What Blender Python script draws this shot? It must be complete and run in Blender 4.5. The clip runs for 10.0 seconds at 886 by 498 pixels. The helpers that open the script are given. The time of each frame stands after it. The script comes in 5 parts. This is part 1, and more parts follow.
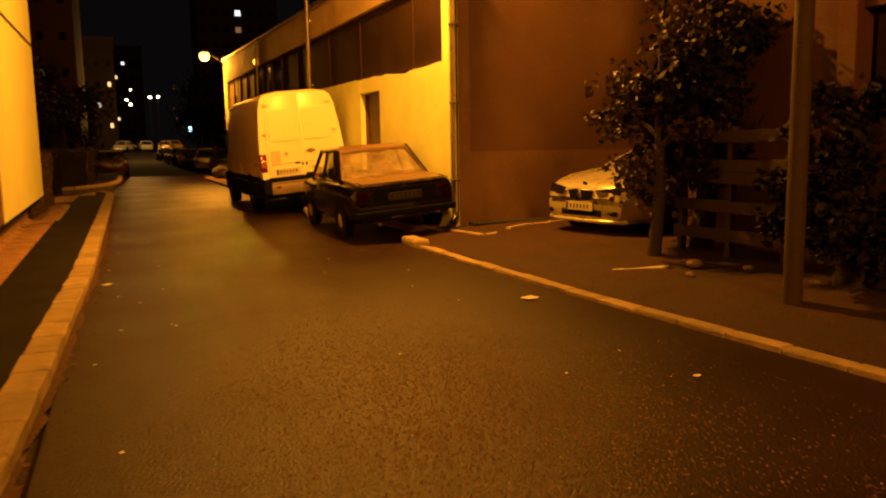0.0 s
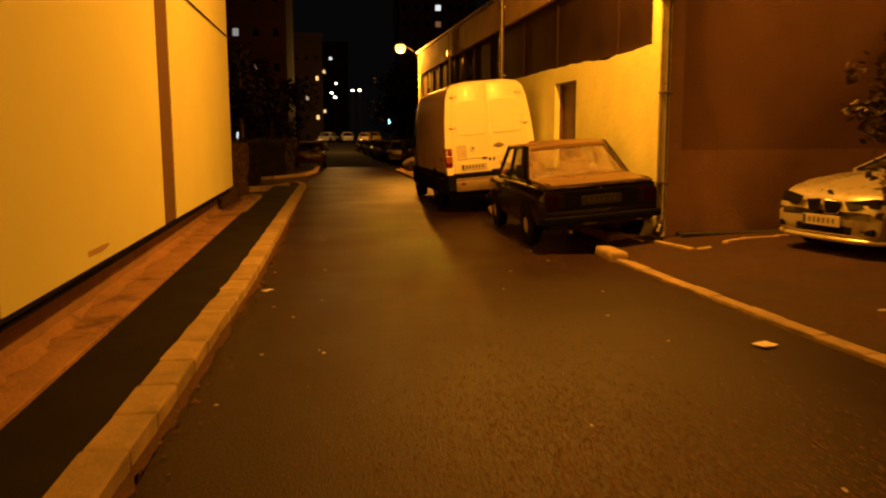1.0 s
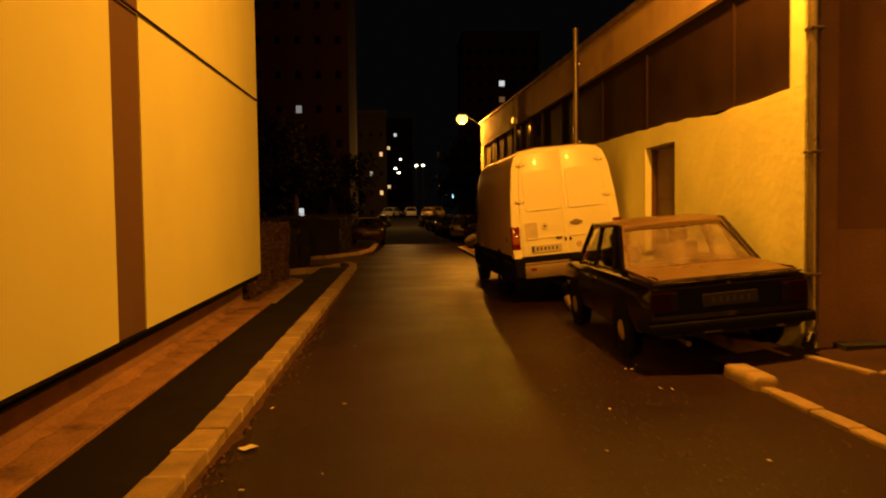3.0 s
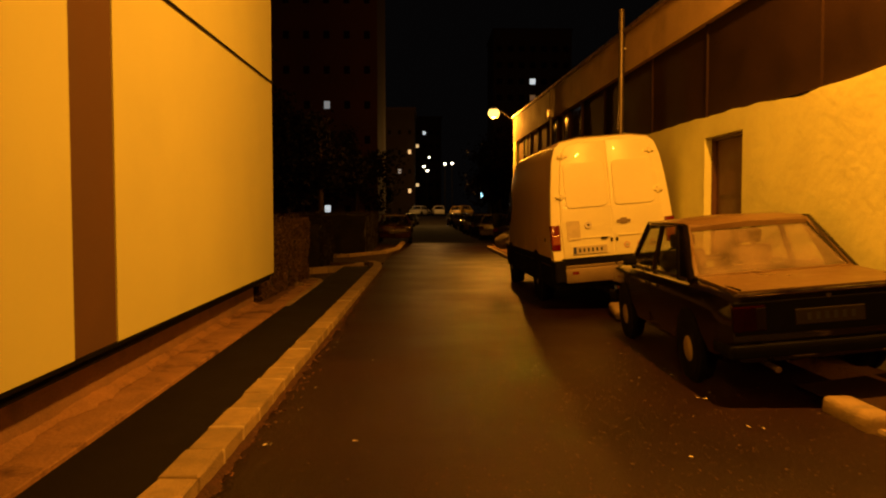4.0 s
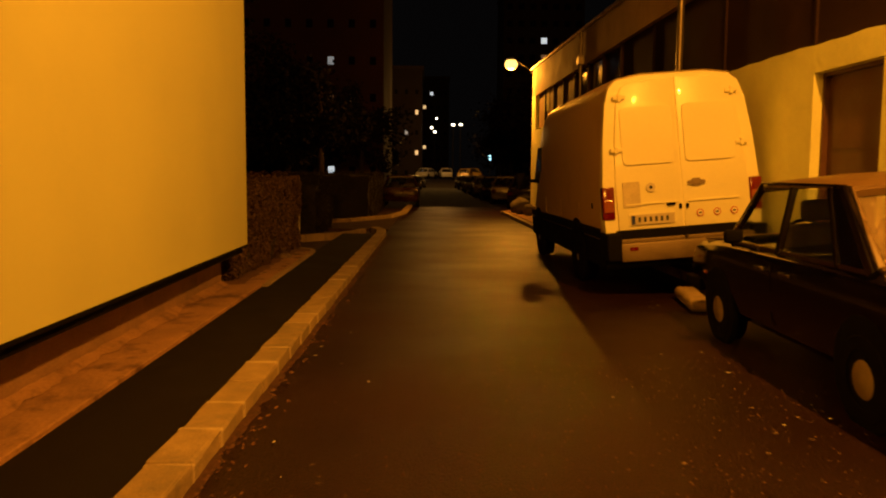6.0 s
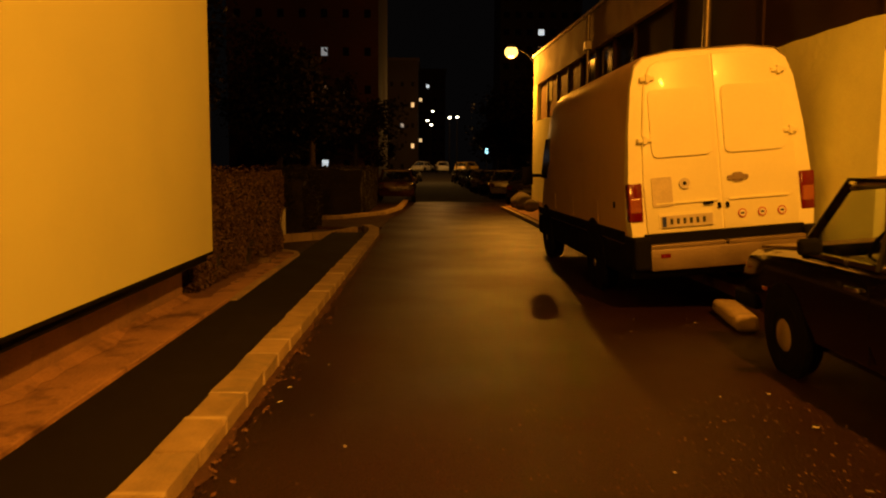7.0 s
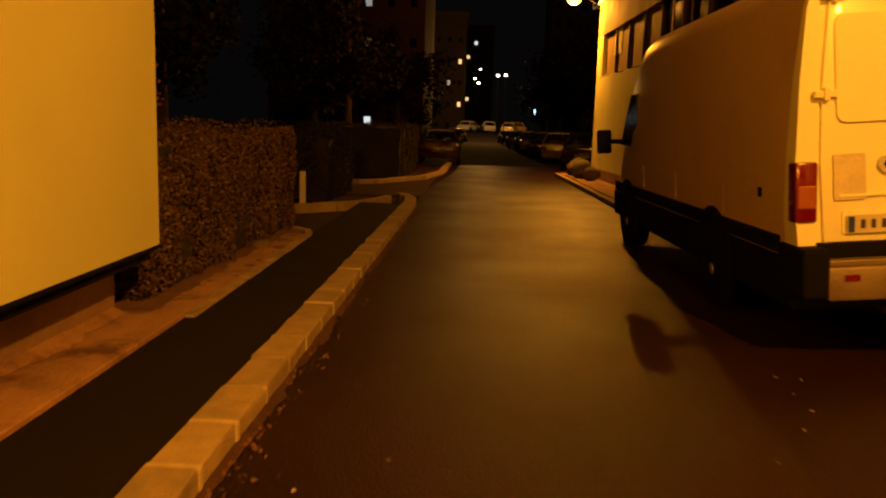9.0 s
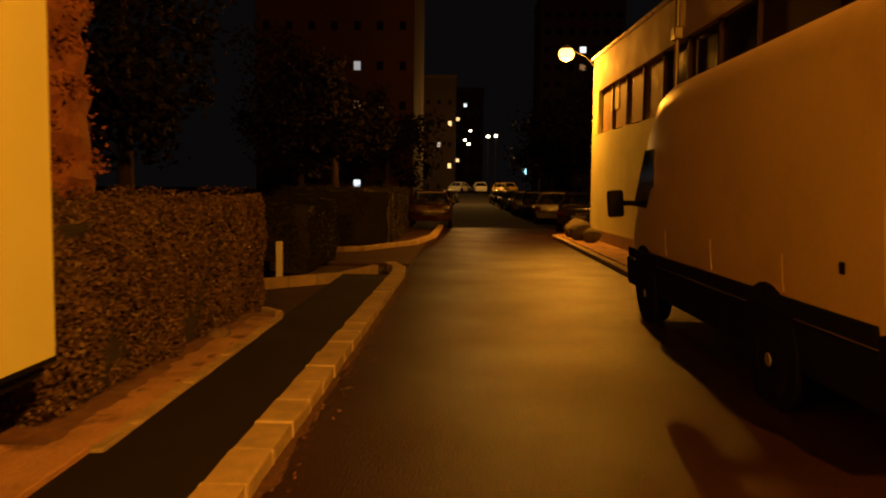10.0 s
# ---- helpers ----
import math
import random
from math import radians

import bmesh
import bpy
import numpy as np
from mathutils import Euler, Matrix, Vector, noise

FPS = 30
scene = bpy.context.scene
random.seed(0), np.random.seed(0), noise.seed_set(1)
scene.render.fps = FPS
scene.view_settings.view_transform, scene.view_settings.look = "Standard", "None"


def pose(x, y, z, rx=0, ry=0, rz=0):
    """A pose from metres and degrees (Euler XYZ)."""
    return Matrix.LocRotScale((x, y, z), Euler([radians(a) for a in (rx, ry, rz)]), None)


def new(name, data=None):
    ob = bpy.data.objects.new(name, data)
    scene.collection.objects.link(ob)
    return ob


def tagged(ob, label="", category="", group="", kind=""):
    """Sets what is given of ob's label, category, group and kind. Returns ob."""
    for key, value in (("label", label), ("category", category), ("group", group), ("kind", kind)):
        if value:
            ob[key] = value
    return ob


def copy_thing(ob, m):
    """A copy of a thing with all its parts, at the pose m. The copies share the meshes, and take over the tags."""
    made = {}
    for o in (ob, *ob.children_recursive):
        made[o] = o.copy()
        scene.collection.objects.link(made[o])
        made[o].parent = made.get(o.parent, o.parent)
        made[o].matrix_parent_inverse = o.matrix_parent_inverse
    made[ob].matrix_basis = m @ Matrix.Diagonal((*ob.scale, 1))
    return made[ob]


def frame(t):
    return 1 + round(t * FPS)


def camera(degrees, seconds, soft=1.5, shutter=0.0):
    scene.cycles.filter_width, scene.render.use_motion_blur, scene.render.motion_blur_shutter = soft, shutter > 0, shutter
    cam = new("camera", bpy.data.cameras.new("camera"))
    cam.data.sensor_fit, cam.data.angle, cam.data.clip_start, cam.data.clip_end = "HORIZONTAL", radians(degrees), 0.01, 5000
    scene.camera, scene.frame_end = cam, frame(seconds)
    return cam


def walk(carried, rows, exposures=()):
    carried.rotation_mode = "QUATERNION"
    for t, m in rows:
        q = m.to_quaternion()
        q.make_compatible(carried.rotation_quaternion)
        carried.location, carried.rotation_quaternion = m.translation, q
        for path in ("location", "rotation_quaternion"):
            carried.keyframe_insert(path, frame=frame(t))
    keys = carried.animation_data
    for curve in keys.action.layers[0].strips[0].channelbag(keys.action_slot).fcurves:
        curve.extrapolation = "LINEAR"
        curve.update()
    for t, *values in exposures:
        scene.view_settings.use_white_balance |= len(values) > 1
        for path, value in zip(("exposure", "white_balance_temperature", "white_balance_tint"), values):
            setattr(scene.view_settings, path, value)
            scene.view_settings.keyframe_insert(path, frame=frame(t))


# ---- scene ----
cam = camera(58.6, 10.0, soft=2.0, shutter=0.6)
METRES, EYE, TILT, LEAN, TURN = 13.514, 1.5, 0.0, 0.0, -21.6
ROWS = [
    (0.0, 0.0, 0.0, 0.0, -0.13, -7.67, 0.94),
    (0.2, 0.0005, 0.0208, -0.0002, -0.4, -8.15, 0.92),
    (0.3, 0.0008, 0.0312, -0.0004, 2.0, -8.2, 0.91),
    (0.4, 0.001, 0.0417, -0.0005, 4.95, -8.2, 0.9),
    (0.5, 0.0013, 0.0521, -0.0006, 8.2, -8.15, 0.89),
    (0.7, -0.0025, 0.0727, 0.0001, 10.8, -8.1, 0.6),
    (1.0, -0.0097, 0.1033, 0.0016, 13.67, -7.99, 0.21),
    (1.2, -0.0128, 0.123, 0.0021, 14.0, -7.65, 0.4),
    (1.5, -0.0173, 0.1523, 0.0029, 15.86, -6.94, 0.8),
    (2.0, -0.03, 0.2007, 0.0052, 17.33, -4.12, 0.01),
    (2.5, -0.0408, 0.2501, 0.0054, 17.52, -2.63, 0.9),
    (4.0, -0.093, 0.3862, 0.0012, 20.35, -2.67, 0.08),
    (4.5, -0.1083, 0.428, -0.0016, 20.4, -3.48, 1.14),
    (5.0, -0.1317, 0.4731, -0.0027, 20.94, -3.93, -0.62),
    (6.5, -0.1909, 0.6102, -0.0052, 20.68, -5.75, -0.33),
    (7.0, -0.2096, 0.6576, -0.0038, 20.54, -5.79, -0.32),
    (7.5, -0.2296, 0.7014, -0.0052, 20.91, -5.78, -0.61),
    (8.0, -0.2481, 0.7517, -0.0048, 22.04, -5.96, -1.33),
    (8.5, -0.2692, 0.796, -0.0057, 23.29, -8.87, -1.76),
    (9.0, -0.2887, 0.8454, -0.0031, 23.8, -8.74, -1.78),
    (9.5, -0.3095, 0.8894, -0.0018, 24.19, -4.37, -1.06),
    (10.0, -0.327, 0.9366, -0.001, 23.17, -4.34, -0.64),
]
walk(cam, [(t, pose(0, 0, EYE, TILT, LEAN, TURN) @ pose(METRES * x, METRES * y, METRES * z, 90 + pitch, roll, yaw)) for t, x, y, z, yaw, pitch, roll in ROWS],
     [(0.0, 0.65), (0.5, 0.45), (1.0, 0.32), (2.5, -0.05), (4.5, -0.1), (8.0, 0.08), (9.0, 0.3), (10.0, 0.75)])

# ---------------------------------------------------------------- light
SODIUM = (1.0, 0.345, 0.024)
world = bpy.data.worlds.new("night")
world.use_nodes = True
wn = world.node_tree.nodes
wn["Background"].inputs[0].default_value = (0.36, 0.3, 0.3, 1)
wn["Background"].inputs[1].default_value = 0.0048
scene.world = world


def lamp(name, at, watts, radius=0.12, color=SODIUM):
    li = bpy.data.lights.new(name, "POINT")
    li.energy, li.color, li.shadow_soft_size = watts, color, radius
    ob = new(name, li)
    ob.location = at
    return ob


LAMP_AT = (3.47, 36.9, 5.45)
lamp("street_light_far", (LAMP_AT[0], LAMP_AT[1], LAMP_AT[2] - 0.25), 1350)
lamp("street_light_corner", (3.75, 11.35, 5.9), 2250, 0.12)
lamp("street_light_behind", (0.8, -10.0, 6.6), 5000, 1.4)
lamp("street_light_distant", (1.5, 102, 7.2), 2200, 0.2, (1, 0.45, 0.08))


# ---------------------------------------------------------------- materials
def mat(name, color, rough=0.7, metal=0.0, vary=0.25, scale=3.0, fine=60.0, bump=0.2, bump_scale=None, coat=0.0,
        stain=None, stain_scale=0.8, stain_amount=0.5, spread=0.0, rough_vary=0.12, speck=0.0, spec=0.5):
    """A two-scale procedural surface: broad blotches, fine grain, optional stains and relief."""
    m = bpy.data.materials.new(name)
    m.use_nodes = True
    nt = m.node_tree
    n, l = nt.nodes, nt.links
    b = n["Principled BSDF"]
    b.inputs["Metallic"].default_value = metal
    b.inputs["Coat Weight"].default_value = coat
    b.inputs["Specular IOR Level"].default_value = spec
    tc = n.new("ShaderNodeTexCoord")
    geo = n.new("ShaderNodeNewGeometry")
    src = geo.outputs["Position"]
    broad = n.new("ShaderNodeTexNoise")
    broad.inputs["Scale"].default_value = scale
    broad.inputs["Detail"].default_value = 5
    grain = n.new("ShaderNodeTexNoise")
    grain.inputs["Scale"].default_value = fine
    grain.inputs["Detail"].default_value = 3
    l.new(src, broad.inputs["Vector"])
    l.new(src, grain.inputs["Vector"])
    mixn = n.new("ShaderNodeMix")
    mixn.data_type = "FLOAT"
    mixn.inputs[0].default_value = 0.4
    l.new(broad.outputs["Fac"], mixn.inputs[2])
    l.new(grain.outputs["Fac"], mixn.inputs[3])
    ramp = n.new("ShaderNodeMapRange")
    ramp.inputs[1].default_value, ramp.inputs[2].default_value = 0.3, 0.7
    ramp.inputs[3].default_value, ramp.inputs[4].default_value = 1 - vary, 1 + vary
    l.new(mixn.outputs[0], ramp.inputs[0])
    mul = n.new("ShaderNodeMix")
    mul.data_type, mul.blend_type = "RGBA", "MULTIPLY"
    mul.inputs[0].default_value = 1
    mul.inputs[6].default_value = (*color, 1)
    l.new(ramp.outputs[0], mul.inputs[7])
    out = mul.outputs[2]
    if spread:
        info = n.new("ShaderNodeObjectInfo")
        r2 = n.new("ShaderNodeMapRange")
        r2.inputs[3].default_value, r2.inputs[4].default_value = 1 - spread, 1 + spread
        l.new(info.outputs["Random"], r2.inputs[0])
        m2 = n.new("ShaderNodeMix")
        m2.data_type, m2.blend_type = "RGBA", "MULTIPLY"
        m2.inputs[0].default_value = 1
        l.new(out, m2.inputs[6])
        l.new(r2.outputs[0], m2.inputs[7])
        out = m2.outputs[2]
    if speck:
        sp = n.new("ShaderNodeTexNoise")
        sp.inputs["Scale"].default_value = 95
        sp.inputs["Detail"].default_value = 2
        l.new(src, sp.inputs["Vector"])
        s2 = n.new("ShaderNodeMapRange")
        s2.inputs[1].default_value, s2.inputs[2].default_value = 0.38, 0.66
        s2.inputs[3].default_value, s2.inputs[4].default_value = 1 - speck, 1 + speck * 1.6
        l.new(sp.outputs["Fac"], s2.inputs[0])
        m4 = n.new("ShaderNodeMix")
        m4.data_type, m4.blend_type = "RGBA", "MULTIPLY"
        m4.inputs[0].default_value = 1
        l.new(out, m4.inputs[6])
        l.new(s2.outputs[0], m4.inputs[7])
        out = m4.outputs[2]
    if stain:
        st = n.new("ShaderNodeTexNoise")
        st.inputs["Scale"].default_value = stain_scale
        st.inputs["Detail"].default_value = 8
        st.inputs["Roughness"].default_value = 0.65
        l.new(src, st.inputs["Vector"])
        sr = n.new("ShaderNodeMapRange")
        sr.inputs[1].default_value, sr.inputs[2].default_value = 0.52, 0.68
        sr.inputs[4].default_value = stain_amount
        l.new(st.outputs["Fac"], sr.inputs[0])
        m3 = n.new("ShaderNodeMix")
        m3.data_type = "RGBA"
        l.new(sr.outputs[0], m3.inputs[0])
        l.new(out, m3.inputs[6])
        m3.inputs[7].default_value = (*stain, 1)
        out = m3.outputs[2]
    l.new(out, b.inputs["Base Color"])
    rr = n.new("ShaderNodeMapRange")
    rr.inputs[1].default_value, rr.inputs[2].default_value = 0.3, 0.7
    rr.inputs[3].default_value, rr.inputs[4].default_value = max(rough - rough_vary, 0.02), min(rough + rough_vary, 1)
    l.new(broad.outputs["Fac"], rr.inputs[0])
    l.new(rr.outputs[0], b.inputs["Roughness"])
    if bump:
        bp = n.new("ShaderNodeBump")
        bp.inputs["Strength"].default_value = bump
        bp.inputs["Distance"].default_value = 0.02
        if bump_scale:
            bt = n.new("ShaderNodeTexNoise")
            bt.inputs["Scale"].default_value = bump_scale
            bt.inputs["Detail"].default_value = 4
            l.new(src, bt.inputs["Vector"])
            l.new(bt.outputs["Fac"], bp.inputs["Height"])
        else:
            l.new(grain.outputs["Fac"], bp.inputs["Height"])
        l.new(bp.outputs["Normal"], b.inputs["Normal"])
    return m


def glow(name, color, strength):
    m = bpy.data.materials.new(name)
    m.use_nodes = True
    b = m.node_tree.nodes["Principled BSDF"]
    b.inputs["Base Color"].default_value = (*color, 1)
    b.inputs["Emission Color"].default_value = (*color, 1)
    b.inputs["Emission Strength"].default_value = strength
    return m


def glass(name, color=(0.85, 0.9, 0.85), rough=0.03, dust=0.0):
    m = bpy.data.materials.new(name)
    m.use_nodes = True
    nt = m.node_tree
    b = nt.nodes["Principled BSDF"]
    b.inputs["Base Color"].default_value = (*color, 1)
    b.inputs["Transmission Weight"].default_value = 1
    b.inputs["Roughness"].default_value = rough
    b.inputs["IOR"].default_value = 1.45
    if dust:
        n, l = nt.nodes, nt.links
        geo, film, ramp, veil, mix = (n.new("ShaderNode" + k) for k in ("NewGeometry", "TexNoise", "MapRange", "BsdfDiffuse", "MixShader"))
        film.inputs["Scale"].default_value, film.inputs["Detail"].default_value = 3.5, 6
        veil.inputs["Color"].default_value = (0.42, 0.32, 0.22, 1)
        ramp.inputs[1].default_value, ramp.inputs[2].default_value = 0.3, 0.7
        ramp.inputs[3].default_value, ramp.inputs[4].default_value = dust * 0.5, dust * 1.5
        l.new(geo.outputs["Position"], film.inputs["Vector"])
        l.new(film.outputs["Fac"], ramp.inputs[0])
        l.new(ramp.outputs[0], mix.inputs[0])
        l.new(b.outputs[0], mix.inputs[1])
        l.new(veil.outputs[0], mix.inputs[2])
        l.new(mix.outputs[0], n["Material Output"].inputs["Surface"])
    return m


ASPHALT = mat("asphalt", (0.017, 0.006, 0.0034), 0.48, vary=0.5, scale=0.6, fine=60, bump=0.5, bump_scale=60, speck=0.95, spec=0.22, stain=(0.022, 0.0084, 0.0052), stain_scale=0.35, stain_amount=0.75, rough_vary=0.08)
ASPHALT_OLD = mat("asphalt_old", (0.04, 0.0175, 0.011), 0.75, vary=0.5, scale=1.4, fine=50, bump=0.9, bump_scale=70, speck=0.7, spec=0.3, stain=(0.018, 0.012, 0.008), stain_scale=0.9, stain_amount=0.5)
PAVE_DARK = mat("pavement_asphalt", (0.009, 0.006, 0.0045), 0.9, spec=0.2, vary=0.3, scale=1.5, fine=150, bump=0.6, bump_scale=120)
KERB = mat("kerb_concrete", (0.35, 0.26, 0.15), 0.85, vary=0.3, scale=6, fine=90, bump=0.5, bump_scale=60, stain=(0.2, 0.17, 0.13), stain_scale=3.5, stain_amount=0.7, spread=0.12)
MORTAR = mat("mortar", (0.5, 0.4, 0.26), 0.9, vary=0.2, scale=12, fine=80, bump=0.3)
CONCRETE = mat("old_concrete", (0.36, 0.2, 0.11), 0.9, vary=0.35, scale=3, fine=50, bump=0.6, bump_scale=30, stain=(0.10, 0.045, 0.026), stain_scale=2.6, stain_amount=0.9)
SOIL = mat("soil", (0.15, 0.07, 0.04), 0.95, vary=0.5, scale=5, fine=60, bump=1.0, bump_scale=25, stain=(0.22, 0.15, 0.09), stain_scale=6)
RENDER_WALL = mat("render_wall", (0.72, 0.73, 0.33), 0.85, vary=0.06, scale=1.2, fine=220, bump=0.12, bump_scale=260, stain=(0.67, 0.66, 0.29), stain_scale=0.6, stain_amount=0.35)
STRIPE = mat("brown_stripe", (0.13, 0.068, 0.04), 0.85, vary=0.12, scale=2, fine=200, bump=0.12, bump_scale=260)
PLINTH = mat("plinth_render", (0.30, 0.18, 0.12), 0.9, vary=0.3, scale=3, fine=60, bump=0.5, bump_scale=40, stain=(0.17, 0.12, 0.09), stain_scale=2.5, stain_amount=0.7)
FACADE = mat("facade_plaster", (0.74, 0.75, 0.36), 0.85, vary=0.12, scale=1.5, fine=60, bump=0.45, bump_scale=9, stain=(0.66, 0.64, 0.3), stain_scale=1.1, stain_amount=0.4)
BROWN_WALL = mat("brown_side_wall", (0.16, 0.083, 0.05), 0.85, vary=0.25, scale=1.3, fine=50, bump=0.35, bump_scale=30, stain=(0.15, 0.064, 0.036), stain_scale=0.7, stain_amount=0.6)
SIDE_PLINTH = mat("side_plinth", (0.23, 0.13, 0.078), 0.88, vary=0.25, scale=2, fine=60, bump=0.4, bump_scale=30)
BAND = mat("dark_band", (0.022, 0.009, 0.005), 0.8, spec=0.2, vary=0.4, scale=1.2, fine=40, bump=0.1)
BAND_GLASS = mat("dark_glazing", (0.012, 0.011, 0.01), 0.12, vary=0.3, scale=1.0, fine=20, bump=0.02, rough_vary=0.06)
STEEL = mat("galvanised_steel", (0.55, 0.53, 0.5), 0.35, metal=0.9, vary=0.2, scale=8, fine=60, bump=0.1)
PIPE = mat("zinc_pipe", (0.16, 0.13, 0.095), 0.38, metal=0.6, vary=0.25, scale=6, fine=50, bump=0.15)
DOOR_BROWN = mat("brown_door_paint", (0.085, 0.034, 0.018), 0.55, vary=0.2, scale=3, fine=40, bump=0.15)
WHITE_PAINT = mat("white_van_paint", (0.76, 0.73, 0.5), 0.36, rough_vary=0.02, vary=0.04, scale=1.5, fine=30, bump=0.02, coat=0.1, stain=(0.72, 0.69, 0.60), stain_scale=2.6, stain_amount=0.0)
# Darker copy of the van white, with the flank's shade in the colour.
VAN_BODY = mat("shaded_van_paint", (0.52, 0.37, 0.235), 0.42, rough_vary=0.04, vary=0.08, scale=1.1, fine=30, bump=0.02, stain=(0.4, 0.27, 0.165), stain_scale=1.2, stain_amount=0.6)
BLACK_PLASTIC = mat("black_plastic", (0.0045, 0.004, 0.0035), 0.85, spec=0.12, vary=0.2, scale=5, fine=80, bump=0.1)
RUBBER = mat("rubber", (0.006, 0.005, 0.0045), 0.9, spec=0.1, vary=0.2, scale=6, fine=90, bump=0.2)
HUB = mat("painted_hub", (0.32, 0.25, 0.17), 0.5, metal=0.2, vary=0.25, scale=9, fine=60, bump=0.05)
# Darkened hedge leaf; shade on the farther hedges is put into its colour.
HEDGE_SHADED = mat("shaded_hedge_leaf", (0.02, 0.016, 0.008), 0.7, spec=0.2, vary=0.5, scale=7, fine=40, bump=0.2)
CURTAIN = mat("brown_curtain", (0.32, 0.19, 0.09), 0.8, vary=0.35, scale=5, fine=40, bump=0.5, bump_scale=14)
GUTTER_DIRT = mat("gutter_dirt", (0.07, 0.03, 0.017), 0.95, vary=0.6, scale=9, fine=60, bump=1.0, bump_scale=40)
HANDLE = mat("grey_handle", (0.2, 0.15, 0.1), 0.6, vary=0.2, scale=9, fine=60, bump=0.05)
TAXI = mat("yellow_car_paint", (0.6, 0.4, 0.06), 0.3, vary=0.06, scale=2, fine=60, bump=0.02, coat=0.5)
RIM = mat("wheel_rim", (0.45, 0.42, 0.38), 0.42, metal=0.8, vary=0.25, scale=9, fine=60, bump=0.05)
CHROME = mat("chrome", (0.75, 0.73, 0.7), 0.16, metal=1.0, vary=0.1, scale=6, fine=40, bump=0.03)
BUMPER_STEEL = mat("tread_plate", (0.2, 0.15, 0.1), 0.5, metal=0.4, vary=0.2, scale=5, fine=70, bump=0.2)
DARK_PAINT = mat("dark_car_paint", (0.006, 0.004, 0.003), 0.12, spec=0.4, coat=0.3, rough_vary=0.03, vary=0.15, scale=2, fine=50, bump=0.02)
SILVER_PAINT = mat("silver_car_paint", (0.52, 0.48, 0.38), 0.3, metal=0.35, vary=0.06, scale=2, fine=90, bump=0.02, coat=0.6)
RED_PAINT = mat("dark_red_paint", (0.02, 0.004, 0.003), 0.3, vary=0.1, scale=2, fine=60, bump=0.02, coat=0.5)
RED_LENS = mat("red_lens", (0.13, 0.004, 0.003), 0.18, vary=0.15, scale=12, fine=60, bump=0.05, coat=0.5)
CLEAR_LENS = mat("clear_lens", (0.28, 0.085, 0.03), 0.15, vary=0.15, scale=12, fine=60, bump=0.05, coat=0.5)
PLATE = mat("plate_white", (0.7, 0.68, 0.62), 0.5, vary=0.1, scale=5, fine=50, bump=0.02)
INK = mat("black_ink", (0.03, 0.03, 0.03), 0.6, bump=0.0)
BLUE_INK = mat("blue_ink", (0.02, 0.04, 0.25), 0.5, bump=0.0)
SEAT = mat("seat_cloth", (0.16, 0.12, 0.09), 0.9, vary=0.25, scale=6, fine=120, bump=0.3)
HEDGE = mat("hedge_leaf", (0.105, 0.06, 0.034), 0.6, vary=0.5, scale=7, fine=40, bump=0.2)
LEAF = mat("tree_leaf", (0.045, 0.026, 0.011), 0.55, spec=0.4, vary=0.5, scale=6, fine=40, bump=0.1)
CONIFER = mat("conifer_spray", (0.27, 0.1, 0.05), 0.7, vary=0.4, scale=5, fine=40, bump=0.2)
# Near-black copy of the tree leaf; its colour stands in for shade.
LEAF_SHADED = mat("shade_leaf", (0.007, 0.005, 0.003), 0.75, spec=0.2, vary=0.5, scale=6, fine=40, bump=0.1)
# Lighter brown paint standing in for light on the dark saloon's upper surfaces.
LIT_TOP = mat("lit_top_paint", (0.15, 0.094, 0.045), 0.36, vary=0.15, scale=2.5, fine=60, bump=0.03, coat=0.1)
VAN_PLATE = mat("scuffed_plate", (0.5, 0.45, 0.36), 0.5, vary=0.15, scale=9, fine=50, bump=0.02)
BARK = mat("bark", (0.024, 0.014, 0.009), 0.9, vary=0.4, scale=9, fine=50, bump=0.9, bump_scale=22)
WOOD = mat("old_wood", (0.032, 0.014, 0.008), 0.8, vary=0.35, scale=5, fine=60, bump=0.4)
RUST_WALL = mat("red_brown_wall", (0.06, 0.018, 0.012), 0.9, vary=0.3, scale=2.5, fine=50, bump=0.4)
PAPER = mat("paper", (0.75, 0.7, 0.6), 0.8, vary=0.1, scale=20, fine=80, bump=0.1)
PATCH = mat("asphalt_patch", (0.015, 0.014, 0.013), 0.9, vary=0.3, scale=8, fine=120, bump=0.6)
GRIT = mat("grit", (0.13, 0.07, 0.04), 0.35, vary=0.4, scale=20, fine=80, bump=0.1)
STONE = mat("rubble_stone", (0.16, 0.11, 0.075), 0.9, vary=0.35, scale=8, fine=60, bump=0.6)
PARAPET = mat("parapet_plaster", (0.42, 0.29, 0.17), 0.88, vary=0.2, scale=1.2, fine=50, bump=0.3, bump_scale=20, stain=(0.25, 0.16, 0.09), stain_scale=0.8, stain_amount=0.6)
# White plates coloured near black, in place of shade on the car rears.
SHADED_PLATE = mat("shaded_plate", (0.03, 0.024, 0.018), 0.7, spec=0.2, vary=0.3, scale=9, fine=50, bump=0.05)
FAR_WALL = mat("far_block_wall", (0.02, 0.011, 0.007), 0.9, vary=0.25, scale=0.4, fine=8, bump=0.1)
TOWER_WALL = mat("tower_render", (0.1, 0.04, 0.022), 0.9, vary=0.35, scale=0.3, fine=6, bump=0.1)
AGGREGATE = mat("aggregate", (0.2, 0.105, 0.055), 0.4, vary=0.4, scale=20, fine=80, bump=0.1)
FAR_DARK = mat("far_dark_wall", (0.03, 0.016, 0.010), 0.9, vary=0.3, scale=0.4, fine=8, bump=0.1)
DARK_RED_LENS = mat("dark_red_lens", (0.016, 0.0012, 0.001), 0.1, spec=0.2, rough_vary=0.03, vary=0.2, scale=12, fine=60, bump=0.05)
